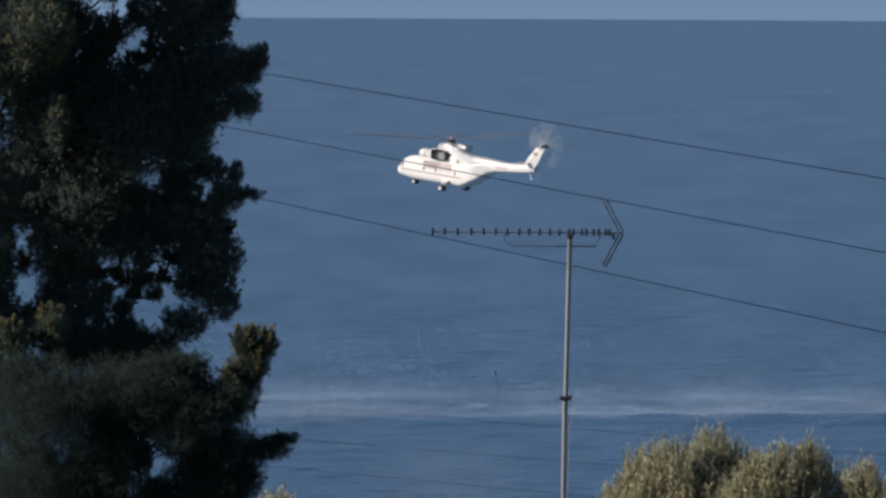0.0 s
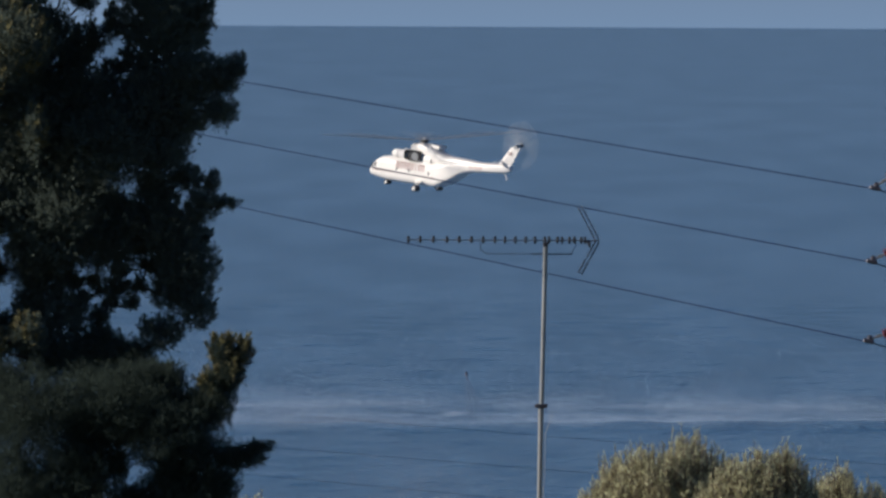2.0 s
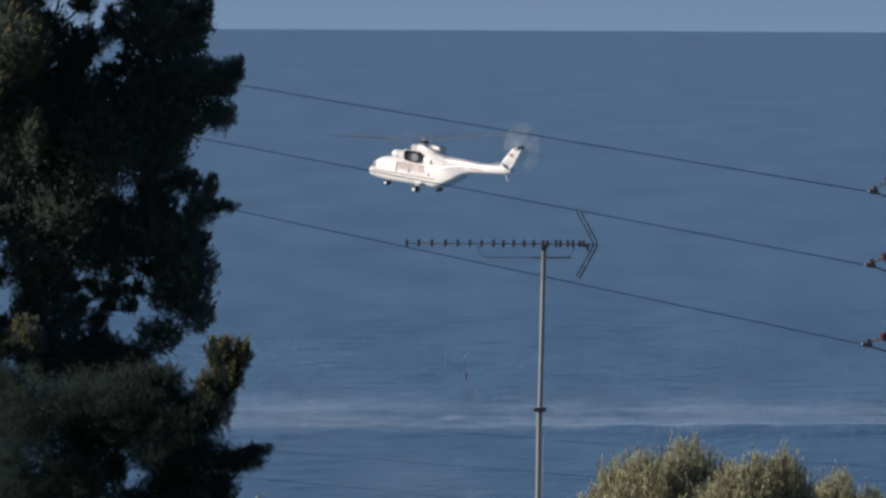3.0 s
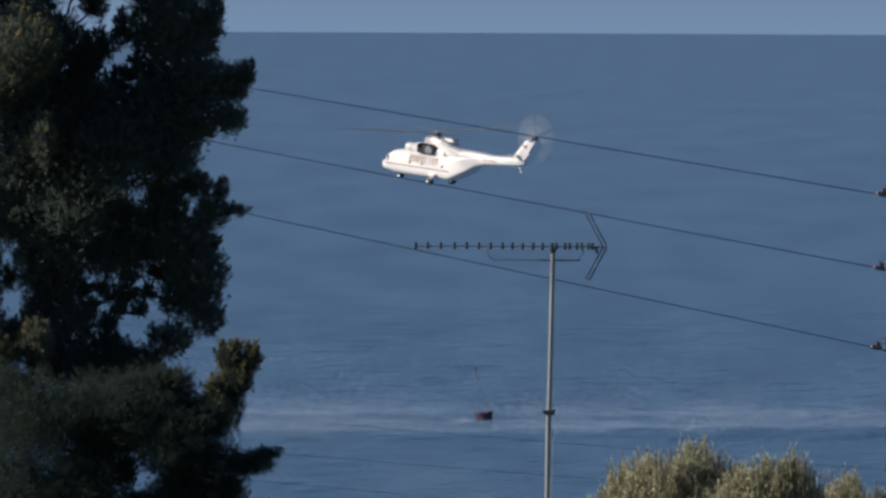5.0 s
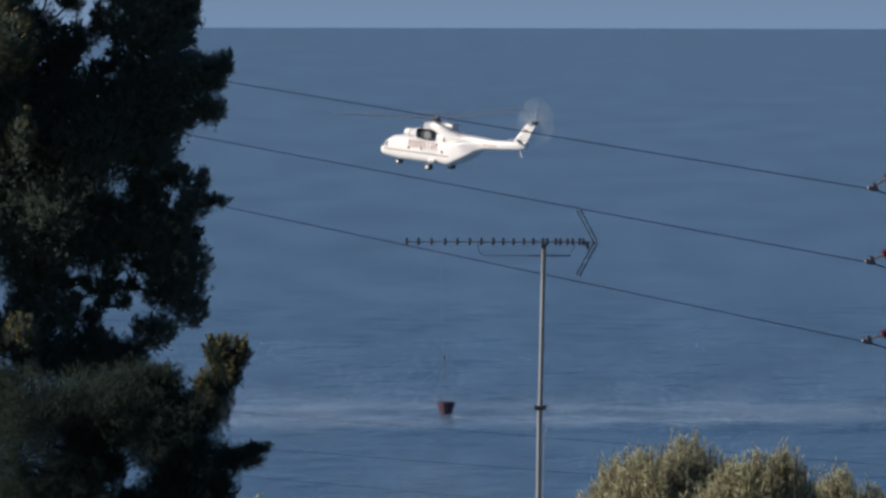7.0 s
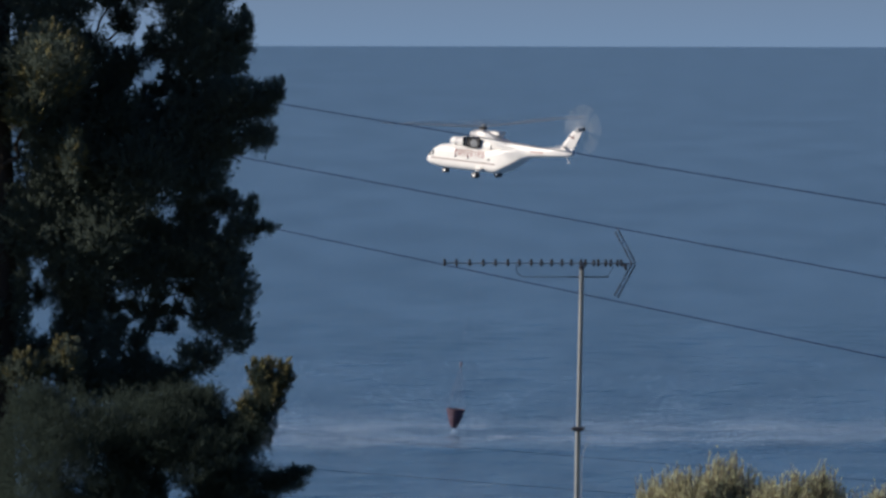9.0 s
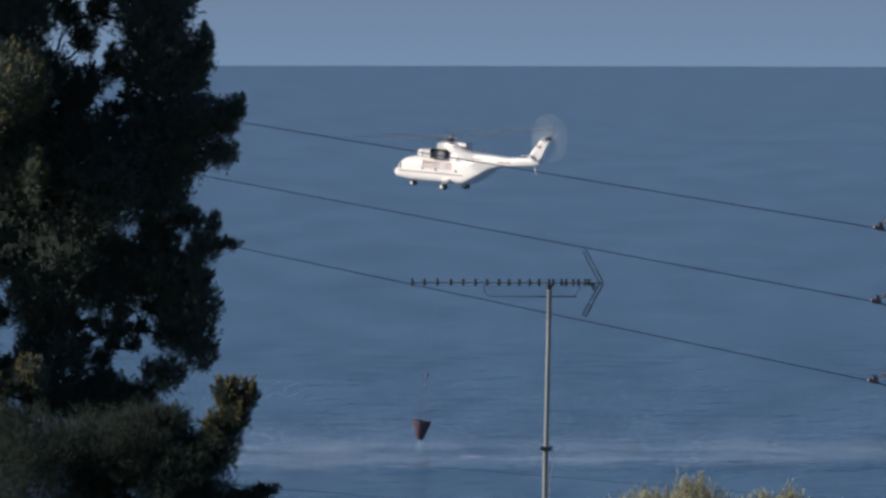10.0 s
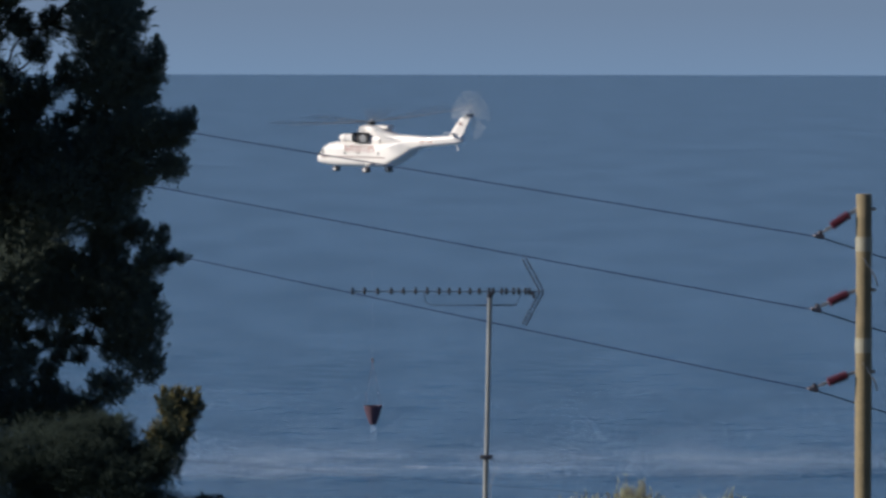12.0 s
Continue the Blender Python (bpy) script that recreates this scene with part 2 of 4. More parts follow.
class Shape:
    """Vertices and faces of one mesh, gathered from simple solids."""

    def __init__(self):
        self.v, self.f, self.smooth = [], [], False

    def add(self, verts, faces):
        n = len(self.v)
        self.v.extend(tuple(p) for p in verts)
        self.f.extend(tuple(i + n for i in q) for q in faces)
        return self

    def box(self, size, m=Matrix(), chamfer=0.0):
        x, y, z = (a / 2 for a in size)
        c = min(chamfer, x * 0.9, y * 0.9, z * 0.9)
        if not c:
            p = [(i * x, j * y, k * z) for i in (-1, 1) for j in (-1, 1) for k in (-1, 1)]
            q = [(0, 1, 3, 2), (4, 6, 7, 5), (0, 4, 5, 1), (2, 3, 7, 6), (0, 2, 6, 4), (1, 5, 7, 3)]
            return self.add([m @ Vector(a) for a in p], q)
        rings = []
        for zz, shrink in ((-z, c), (-z + c, 0), (z - c, 0), (z, c)):
            a, b = x - shrink, y - shrink
            rings.append([Vector(p + (zz,)) for p in ((a - c, b), (-a + c, b), (-a, b - c), (-a, -b + c), (-a + c, -b), (a - c, -b), (a, -b + c), (a, b - c))])
        return self.loft([[m @ p for p in r] for r in rings])

    def loft(self, rings, caps=True, closed=True):
        n = len(rings[0])
        verts = [p for r in rings for p in r]
        faces = []
        for i in range(len(rings) - 1):
            for j in range(n if closed else n - 1):
                k = (j + 1) % n
                faces.append((i * n + j, i * n + k, (i + 1) * n + k, (i + 1) * n + j))
        if caps:
            faces.append(tuple(range(n))[::-1])
            faces.append(tuple((len(rings) - 1) * n + j for j in range(n)))
        return self.add(verts, faces)

    def tube(self, path, radii, sides=8, caps=True):
        path = [Vector(p) for p in path]
        if not isinstance(radii, (list, tuple)):
            radii = [radii] * len(path)
        rings = []
        for i, p in enumerate(path):
            d = (path[min(i + 1, len(path) - 1)] - path[max(i - 1, 0)]).normalized()
            a = d.orthogonal().normalized() if i == 0 else (a - d * a.dot(d)).normalized()
            b = d.cross(a)
            rings.append([p + (a * math.cos(2 * math.pi * j / sides) + b * math.sin(2 * math.pi * j / sides)) * radii[i] for j in range(sides)])
        return self.loft(rings, caps)

    def mesh(self, name):
        me = bpy.data.meshes.new(name)
        me.from_pydata(self.v, [], self.f)
        bm = bmesh.new()
        bm.from_mesh(me)
        bmesh.ops.recalc_face_normals(bm, faces=bm.faces)
        bm.to_mesh(me)
        bm.free()
        if self.smooth:
            me.polygons.foreach_set("use_smooth", [True] * len(me.polygons))
            me.set_sharp_from_angle(angle=radians(38))
        return me


def part(name, shape, mat, parent=None, label="", smooth=False, m=None):
    shape.smooth = smooth
    ob = new(name, shape.mesh(name))
    ob.data.materials.append(mat)
    if parent:
        ob.parent = parent
    if m:
        ob.matrix_basis = m
    if label:
        tagged(ob, label)
    return ob


def many(name, verts, faces, mat, parent=None, label="", smooth=False):
    """One joined mesh of very many small pieces."""
    me = bpy.data.meshes.new(name)
    me.from_pydata(verts, [], faces)
    if smooth:
        me.polygons.foreach_set("use_smooth", [True] * len(me.polygons))
    me.materials.append(mat)
    ob = new(name, me)
    if parent:
        ob.parent = parent
    if label:
        tagged(ob, label)
    return ob


# ---- sea and land ----


def land_height(x, y):
    if y <= 130:
        z = 77.4 - 0.0745 * y + (0.02 * max(0, -y - 20))
    else:
        k = (y - 130) / 470
        z = 67.7 - 75 * k * (1.2 - 0.2 * k)
    return z


def wave_height(x, y):
    """Short wind waves, fading out with distance."""
    rng = np.random.default_rng(4)
    z = np.zeros_like(x)
    for _ in range(34):
        length = rng.uniform(7, 20)
        way = rng.normal(0, 1.1)
        k = 2 * np.pi / length
        z += 0.0021 * length * np.sin(k * (x * math.sin(way) + y * math.cos(way)) + rng.uniform(0, 6.3)) * rng.uniform(0.4, 1)
    z *= np.clip((3200 - np.hypot(x, y)) / 1800, 0, 1)
    # one long low swell in front of the foam, higher towards +x
    crest = 1156 + 3 * np.sin(x * 0.03) + 0.04 * x
    return z + (0.6 + 0.5 * np.tanh((x - 20) / 30)) * np.exp(-((y - crest) / 9) ** 2) * (np.abs(x) < 100)


def build_sea():
    radii = np.concatenate([np.linspace(150, 980, 24), np.arange(1000, 1520, 2.5), np.geomspace(1523, 4990, 150)])
    fine = np.radians(np.arange(-5.0, 5.01, 0.08))
    coarse = np.radians(np.arange(13, 348, 8.0))
    ang = np.concatenate([fine, coarse])
    r, a = np.meshgrid(radii, ang, indexing="ij")
    x, y = r * np.sin(a), r * np.cos(a)
    z = wave_height(x, y) * (np.abs(np.degrees(a)) < 5.05)
    n, m = x.shape
    idx = np.arange(n * m).reshape(n, m)
    nxt = np.roll(idx, -1, axis=1)
    faces = np.stack([idx[:-1], idx[1:], nxt[1:], nxt[:-1]], -1).reshape(-1, 4)
    ob = many("water", np.stack([x, y, z], -1).reshape(-1, 3).tolist(), faces[:, ::-1].tolist(), WATER, smooth=True)
    tagged(ob, "deep blue sea with low wind waves reaching the horizon", "sea", kind="structure")


def build_land():
    xs = np.concatenate([np.linspace(-1600, -60, 24), np.linspace(-40, 40, 41), np.linspace(60, 1600, 24)])
    ys = np.concatenate([np.linspace(-1600, -60, 24), np.linspace(-40, 130, 60), np.linspace(150, 640, 30)])
    verts, faces = [], []
    for y in ys:
        for x in xs:
            far = min(1.0, max(0.0, (math.hypot(x, y - 60) - 80) / 200))
            verts.append((x, y, land_height(x, y) + 6 * far * noise.noise((x * 0.01, y * 0.01, 0)) + 0.08 * noise.noise((x * 0.7, y * 0.7, 3))))
    n = len(xs)
    for j in range(len(ys) - 1):
        for i in range(n - 1):
            faces.append((j * n + i, j * n + i + 1, (j + 1) * n + i + 1, (j + 1) * n + i))
    ob = many("ground", verts, faces, SOIL, smooth=True)
    tagged(ob, "dry grassy hillside falling to the sea", "hillside", kind="structure")


build_sea()
build_land()
RING_X, RING_Y = 13.0, 1187.0


def ring_edge(u):
    return np.sqrt(np.maximum(0.0, 1 - np.minimum(np.abs(u), 1) ** 2)) * 0.35 + 0.65


def drift(x, y, z):
    return np.array([noise.noise(p) for p in zip(x.tolist(), y.tolist(), z.tolist())])


def build_foam():
    """Foam torn up by the downwash, a long ring of loose flakes on the water."""
    rng = np.random.default_rng(8)
    n = 420000
    u = rng.uniform(-1.3, 1.3, n)
    x = RING_X + 55 * u
    near = rng.random(n) < 0.72
    wander = drift(x * 0.06, x * 0, x * 0 + 1)
    y = np.where(near, RING_Y - 23 * ring_edge(u) + 2.5 * wander + rng.normal(0, 6.0, n) + rng.exponential(18.0, n), RING_Y + 24 * ring_edge(u) + 2.5 * wander + rng.normal(0, 5.0, n))
    thick = np.where(near, 0.13, 0.07) + 0.32 * drift(x * 0.045, y * 0.10, x * 0 + 4) + 0.35 * drift(x * 0.25, y * 0.5, x * 0 + 9)
    keep = rng.random(n) < thick
    # a splash patch where the bucket leaves the water
    x = np.concatenate([x[keep], 5.5 + rng.normal(0, 1.5, 900)])
    y = np.concatenate([y[keep], 1189 + rng.normal(0, 2.0, 900)])
    n = len(x)
    w, d = rng.uniform(0.04, 0.12, (n, 1)), rng.uniform(0.05, 0.18, (n, 1))
    a = 2 * np.pi * (np.arange(4)[None] + rng.random((n, 1))) / 4
    k = rng.uniform(0.6, 1, (n, 4))
    z = np.repeat((wave_height(x, y) + 0.06)[:, None], 4, axis=1)
    verts = np.stack([x[:, None] + w * np.cos(a) * k, y[:, None] + d * np.sin(a) * k, z], -1).reshape(-1, 3)
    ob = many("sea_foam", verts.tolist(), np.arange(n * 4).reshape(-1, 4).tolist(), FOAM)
    return tagged(ob, "streaky white foam ring blown up on the water", "foam", kind="stuff")


def build_spray():
    """Fine droplets over the foam ring, thickest along its near edge."""
    rng = np.random.default_rng(9)
    n = 380000
    u = rng.uniform(-1.3, 1.3, n)
    x = RING_X + 55 * u
    near = rng.random(n) < 0.6
    y = np.where(near, RING_Y - 19 * ring_edge(u), RING_Y + 24 * ring_edge(u)) + rng.normal(0, 3, n)
    z = rng.exponential(0.9, n)
    plume = rng.random(n) < 0.55
    where = rng.choice([-18.0, -26.0, -8.0, 38.0, 48.0, 56.0], n, p=[0.3, 0.2, 0.1, 0.15, 0.15, 0.1])
    where = np.where(rng.random(n) < 0.6, rng.uniform(-55, 80, n), where)
    tall = np.minimum(rng.exponential(2.6, n), 11)
    x = np.where(plume, where + rng.normal(0, 5.0, n) - tall * 0.8, x)
    z = np.where(plume, tall, z)
    keep = drift(x * 0.06, y * 0.08, z * 0.25) + 0.35 > rng.random(n) * 0.6
    p = np.stack([x, y, z], -1)[keep]
    size = rng.uniform(0.010, 0.019, len(p))[:, None, None]
    corners = np.array(((1, 1, 1), (-1, -1, 1), (-1, 1, -1), (1, -1, -1)), float)
    verts = (p[:, None, :] + corners[None] * size).reshape(-1, 3)
    base = (np.arange(len(p)) * 4)[:, None, None]
    faces = (base + np.array(((0, 1, 2), (0, 3, 1), (0, 2, 3), (1, 3, 2)))[None]).reshape(-1, 3)
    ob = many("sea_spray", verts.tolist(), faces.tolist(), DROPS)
    return tagged(ob, "thin white spray drifting over the foam", "spray", kind="stuff")


FOAM_RING = build_foam()
SPRAY = build_spray()

# ---- helicopter ----


def superellipse(x, zc, w, h, n=48, power=2.8):
    ring = []
    for j in range(n):
        a = 2 * math.pi * j / n
        c, s = math.cos(a), math.sin(a)
        ring.append(Vector((x, w * math.copysign(abs(c) ** (2 / power), c), zc + h * math.copysign(abs(s) ** (2 / power), s))))
    return ring


def build_helicopter():
    heli = new("helicopter")
    tagged(heli, "white heavy transport helicopter hovering over the sea, red marking bars", "helicopter")
    hull = Shape()
    hull.loft([superellipse(*a) for a in (
        (11.2, -5.85, 0.2, 0.18), (10.9, -5.78, 0.65, 0.5), (10.25, -5.55, 1.15, 0.95), (9.3, -5.25, 1.5, 1.38), (8.1, -5.0, 1.8, 1.75, 48, 3.0),
        (6.5, -4.92, 1.92, 1.95, 48, 3.4), (2.0, -4.92, 1.92, 1.95, 48, 3.4), (-3.6, -4.9, 1.92, 1.92, 48, 3.6), (-4.2, -4.85, 1.92, 1.87, 48, 5.0), (-5.6, -4.5, 1.88, 1.65, 48, 6.0), (-7.5, -3.9, 1.62, 1.3, 48, 6.0), (-9.3, -3.2, 1.25, 0.95, 48, 4.5),
        (-11, -2.85, 1.05, 0.85), (-15, -2.55, 0.85, 0.75), (-18.0, -2.35, 0.66, 0.68), (-19.0, -2.2, 0.4, 0.5))])
    part("fuselage", hull, WHITE, heli, "glossy white painted hull", smooth=True)
    cowl = Shape()
    cowl.loft([superellipse(*a) for a in (
        (1.75, -2.3, 1.0, 0.7, 48, 4), (1.6, -1.6, 1.25, 1.1, 48, 4), (1.1, -1.5, 1.35, 1.2, 48, 4), (-2.2, -1.55, 1.35, 1.2, 48, 4), (-3.0, -1.8, 1.35, 1.0, 48, 4), (-3.8, -2.2, 1.38, 0.9, 48, 4), (-5.8, -2.5, 1.3, 0.75))])
    cowl.loft([superellipse(*a) for a in ((-3.0, -2.5, 1.35, 0.8), (-5.5, -2.55, 1.3, 0.8), (-8.5, -2.5, 1.1, 0.7), (-11.5, -2.4, 0.9, 0.5), (-13.0, -2.5, 0.6, 0.35))])
    cowl.loft([superellipse(*a) for a in ((4.8, -2.9, 0.9, 0.5, 48, 4), (4.4, -2.7, 1.3, 0.7, 48, 4), (0.5, -2.7, 1.5, 0.8, 48, 4), (-3.0, -2.8, 1.5, 0.7, 48, 4))])
    part("engine_cowling", cowl, WHITE, heli, "", smooth=True)
    scoop = Shape().loft([superellipse(*a) for a in ((-1.6, -0.75, 0.75, 0.30, 32, 4), (-2.4, -0.62, 0.85, 0.34, 32, 4), (-4.05, -0.68, 0.85, 0.34, 32, 4), (-4.2, -0.7, 0.7, 0.24, 32, 4))])
    part("cooler_scoop", scoop, WHITE, heli, "", smooth=True)
    for side in (1, -1):
        pod = Shape()
        pod.loft([[Vector((x, side * 1.05 + r * math.cos(2 * math.pi * j / 18), -2.45 + r * math.sin(2 * math.pi * j / 18))) for j in range(18)]
                  for x, r in ((5.5, 0.2), (5.4, 0.48), (5.0, 0.66), (4.1, 0.70), (4.0, 0.60), (3.85, 0.70), (2.0, 0.72))])
        part("intake_pod", pod, WHITE, heli, "", smooth=True)
        duct = Shape()
        duct.loft([[Vector((0.65 + k * p.y, side * y, -2.35 + k * p.z * (1.0 if p.z > 0 else 0.9))) for p in superellipse(0, 0, 1.75, 0.85, 28, 5)]
                   for y, k in ((1.2, 0.95), (1.95, 1.0), (2.0, 0.96), (1.98, 0.86), (1.55, 0.8))])
        part("exhaust_duct", duct, SOOT, heli, "blackened exhaust outlet", smooth=True)
        part("exhaust_pipe", Shape().tube([(0.15, side * 1.4, -2.4), (0.05, side * 1.93, -2.45)], [0.62, 0.62], 20), GREY, heli, "grey sooty exhaust pipe", smooth=True)
    mast = Shape().tube([(0, 0, -0.7), (0, 0, 0.1)], [0.7, 0.4], 16)
    part("mast_fairing", mast, GREY, heli)
    fin = Shape()
    fin.loft([[Vector(p) for p in ((x0, 0, z), (x0 - 0.3 * c, t, z), (x0 - c, 0.02, z), (x0 - 0.3 * c, -t, z))]
              for x0, c, t, z in ((-15.9, 2.9, 0.32, -2.1), (-17.2, 2.4, 0.28, -0.6), (-18.3, 2.0, 0.22, 0.6), (-18.7, 1.8, 0.18, 1.1))])
    part("tail_fin", fin, WHITE, heli)
    stab = Shape()
    stab.loft([[Vector(p) for p in ((x0, y, -1.35), (x0 - 0.4 * c, y, -1.35 + t), (x0 - c, y, -1.35), (x0 - 0.4 * c, y, -1.35 - t))]
               for x0, c, t, y in ((-16.9, 0.8, 0.06, -2.2), (-16.6, 1.2, 0.1, 0), (-16.9, 0.8, 0.06, 2.2))])
    part("stabiliser", stab, WHITE, heli)
    skid = Shape().tube([(-17.6, 0, -2.9), (-18.2, 0, -3.9)], [0.1, 0.07], 8)
    skid.box((0.3, 0.2, 0.1), pose(-18.2, 0, -3.9))
    part("tail_skid", skid, WHITE, heli)
    gearbox = Shape().tube([(-19.8, 0.25, 1.2), (-19.8, -0.9, 1.4)], [0.35, 0.25], 12)
    part("tail_gearbox", gearbox, GREY, heli)
    for x, y in ((7.4, 0), (-1.3, 2.6), (-1.3, -2.6)):
        big = 0.4 if x > 0 else 0.5
        low = -7.3 if x > 0 else -7.25
        gear = Shape().tube([(x, y * 0.62, -6.2), (x, y, low)], 0.14, 8)
        if y:
            gear.tube([(x, y * 0.6, -6.0), (x, y, -6.5), (x, y, low)], 0.1, 8)
            gear.box((1.5, 0.7, 0.5), pose(x, y * 0.75, -6.25), 0.15)
        strut = part("landing_gear", gear, WHITE, heli)
        for s in (-0.3, 0.3):
            wheel = Shape().tube([(x, y + s - 0.2, low), (x, y + s - 0.14, low), (x, y + s + 0.14, low), (x, y + s + 0.2, low)], [big * 0.8, big, big, big * 0.8], 18)
            part("wheel", wheel, TYRE, strut, "black rubber wheel")
            part("rim", Shape().tube([(x, y + s - 0.215, low), (x, y + s + 0.215, low)], big * 0.52, 14), WHITE, strut, "pale wheel rim")
    # cockpit glazing, cabin windows, stripe and markings
    for x, y, z, w, h in ((9.75, 1.25, -4.85, 0.7, 0.6), (8.85, 1.58, -4.65, 0.5, 0.85)):
        for s in (1, -1):
            part("cockpit_window", Shape().box((w, 0.25, h), pose(x, s * (y - 0.06), z, 0, 0, -s * 22), 0.05), GLASS_DARK, heli, "dark cockpit glass")
    part("windscreen", Shape().box((0.2, 1.6, 0.7), pose(10.05, 0, -4.75, 0, -48, 0), 0.05), GLASS_DARK, heli, "dark cockpit glass")
    for x in (3.8, 1.1, -3.2):
        for s in (1, -1):
            part("cabin_window", Shape().tube([(x, s * 1.7, -4.75), (x, s * 1.945, -4.75)], 0.2, 14), GLASS_DARK, heli, "small round dark window")
    for s in (1, -1):
        part("side_stripe", Shape().box((13.6, 0.06, 0.16), pose(2.2, s * 1.915, -5.35)), LINE, heli, "thin dark side stripe")
        for i in range(8):
            for k, (dx, w) in enumerate(((0.0 if i == 5 else 0.18, 0.16), (-0.18, 0.14))):
                if i == 5 and k:
                    continue
                part("marking_bar", Shape().box((w, 0.06, 1.10), pose(3.65 - i * 0.80 + dx, s * 1.90, -4.1), 0.02), RED, heli, "red marking bar")
        for i in range(5):
            part("tail_marking_bar", Shape().box((0.2, 0.05, 0.42), pose(-11.2 - i * 0.55, s * (1.02 - i * 0.025), -2.8)), RED, heli, "red marking bar")
        part("fin_badge", Shape().box((0.9, 0.05, 0.5), pose(-18.7, s * 0.2, 0.1, 0, 0, 0)), LINE, heli, "small dark fin badge")
    part("door", Shape().box((0.9, 0.05, 1.7), pose(7.2, 1.87, -4.9, 0, 0, 0), 0.02), WHITE, heli)
    for x, z in ((-4.6, -2.0), (-9.0, -2.2)):
        part("beacon", Shape().tube([(x, 0, z - 0.4), (x, 0, z + 0.15)], 0.1, 8), WHITE, heli)
    rotor = new("main_rotor")
    rotor.parent = heli
    hub = Shape().tube([(0, 0, -0.25), (0, 0, 0.15)], [0.7, 0.55], 16)
    part("rotor_hub", hub, SOOT, rotor)
    part("hub_cap", Shape().tube([(0, 0, 0.12), (0, 0, 0.5), (0, 0, 0.6)], [0.2, 0.2, 0.1], 12), WHITE, rotor)
    for i in range(8):
        blade = Shape()
        rings = []
        for x in (0.4, 1.6, 1.9, 6, 11, 15.6, 16):
            c = 0.12 if x < 1.8 else (0.46 if x < 15.8 else 0.3)
            z = 0.05 + 0.062 * x + 0.0006 * x * x
            rings.append([Vector((x, c, z + 0.03)), Vector((x, 0, z + 0.09)), Vector((x, -c, z)), Vector((x, 0, z - 0.03))])
        blade.loft(rings)
        part("rotor_blade", blade, BLADE, rotor, "", m=Matrix.Rotation(2 * math.pi * i / 8, 4, "Z"))
    tail = new("tail_rotor")
    tail.parent = heli
    part("tail_hub", Shape().tube([(0, 0.2, 0), (0, -0.3, 0)], 0.3, 12), SOOT, tail)
    for i in range(5):
        blade = Shape().loft([[Vector((c, 0.04, r)), Vector((0, 0.0, r)), Vector((-c, -0.04, r)), Vector((0, -0.06, r))] for r, c in ((0.2, 0.1), (0.9, 0.10), (1.1, 0.17), (3.7, 0.17), (3.85, 0.1))])
        part("tail_blade", blade, GREY, tail, "", m=Matrix.Rotation(2 * math.pi * i / 5, 4, "Y"))
    return heli, rotor, tail


def build_bucket():
    """Hook at the origin; the bucket's rim hangs 38.2 m below it."""
    sling = new("water_bucket")
    tagged(sling, "red conical fabric water bucket slung on long lines", "bucket")
    top = -38.2
    bag = Shape()
    rings = []
    for z, r in ((0, 1.42), (-0.24, 1.42), (-1.15, 1.15), (-2.15, 0.80), (-2.8, 0.54), (-2.95, 0.38)):
        rings.append([Vector(((r + 0.03 * (j % 2)) * math.cos(2 * math.pi * j / 24), (r + 0.03 * (j % 2)) * math.sin(2 * math.pi * j / 24), top + z)) for j in range(24)])
    inner = [[Vector((p.x * 0.95, p.y * 0.95, p.z + 0.03)) for p in r] for r in rings[:5]]
    bag.loft(list(reversed(inner)) + rings)
    part("bag", bag, ORANGE, sling, "red fabric bag, wet")
    part("rim", Shape().tube([(1.44 * math.cos(a), 1.44 * math.sin(a), top) for a in np.linspace(0, 2 * math.pi, 25)], 0.06, 6, False), ORANGE, sling)
    for i in range(8):
        a = 2 * math.pi * i / 8
        part("shroud_line", Shape().tube([(1.44 * math.cos(a), 1.44 * math.sin(a), top), (0, 0, top + 7.0)], 0.016, 5), ROPE, sling)
    part("control_head", Shape().tube([(0, 0, top + 6.7), (0, 0, top + 7.4)], [0.16, 0.22], 10), ROPE, sling)
    part("long_line", Shape().tube([(0, 0, top + 7.2), (0, 0, 0)], 0.009, 6), ROPE, sling)
    rng = np.random.default_rng(31)
    n = 700
    fall = rng.exponential(1.1, n)
    spread = 0.12 + 0.12 * fall
    p = np.stack([rng.normal(0, 1, n) * spread, rng.normal(0, 1, n) * spread, top - 2.8 - fall], -1)
    corners = np.array(((1, 1, 1), (-1, -1, 1), (-1, 1, -1), (1, -1, -1)), float)
    verts = (p[:, None, :] + corners[None] * rng.uniform(0.010, 0.025, (n, 1, 1))).reshape(-1, 3)
    faces = ((np.arange(n) * 4)[:, None, None] + np.array(((0, 1, 2), (0, 3, 1), (0, 2, 3), (1, 3, 2)))[None]).reshape(-1, 3)
    tagged(many("dripping_water", verts.tolist(), faces.tolist(), DROPS, sling, "water dripping from the bag"), kind="stuff")
    return sling


HELI, ROTOR, TAIL_ROTOR = build_helicopter()
BUCKET = build_bucket()

# ---- power line ----


def wire_path(a, b, sag, n=24):
    a, b = Vector(a), Vector(b)
    return [a.lerp(b, i / n) - Vector((0, 0, sag * 4 * (i / n) * (1 - i / n))) for i in range(n + 1)]


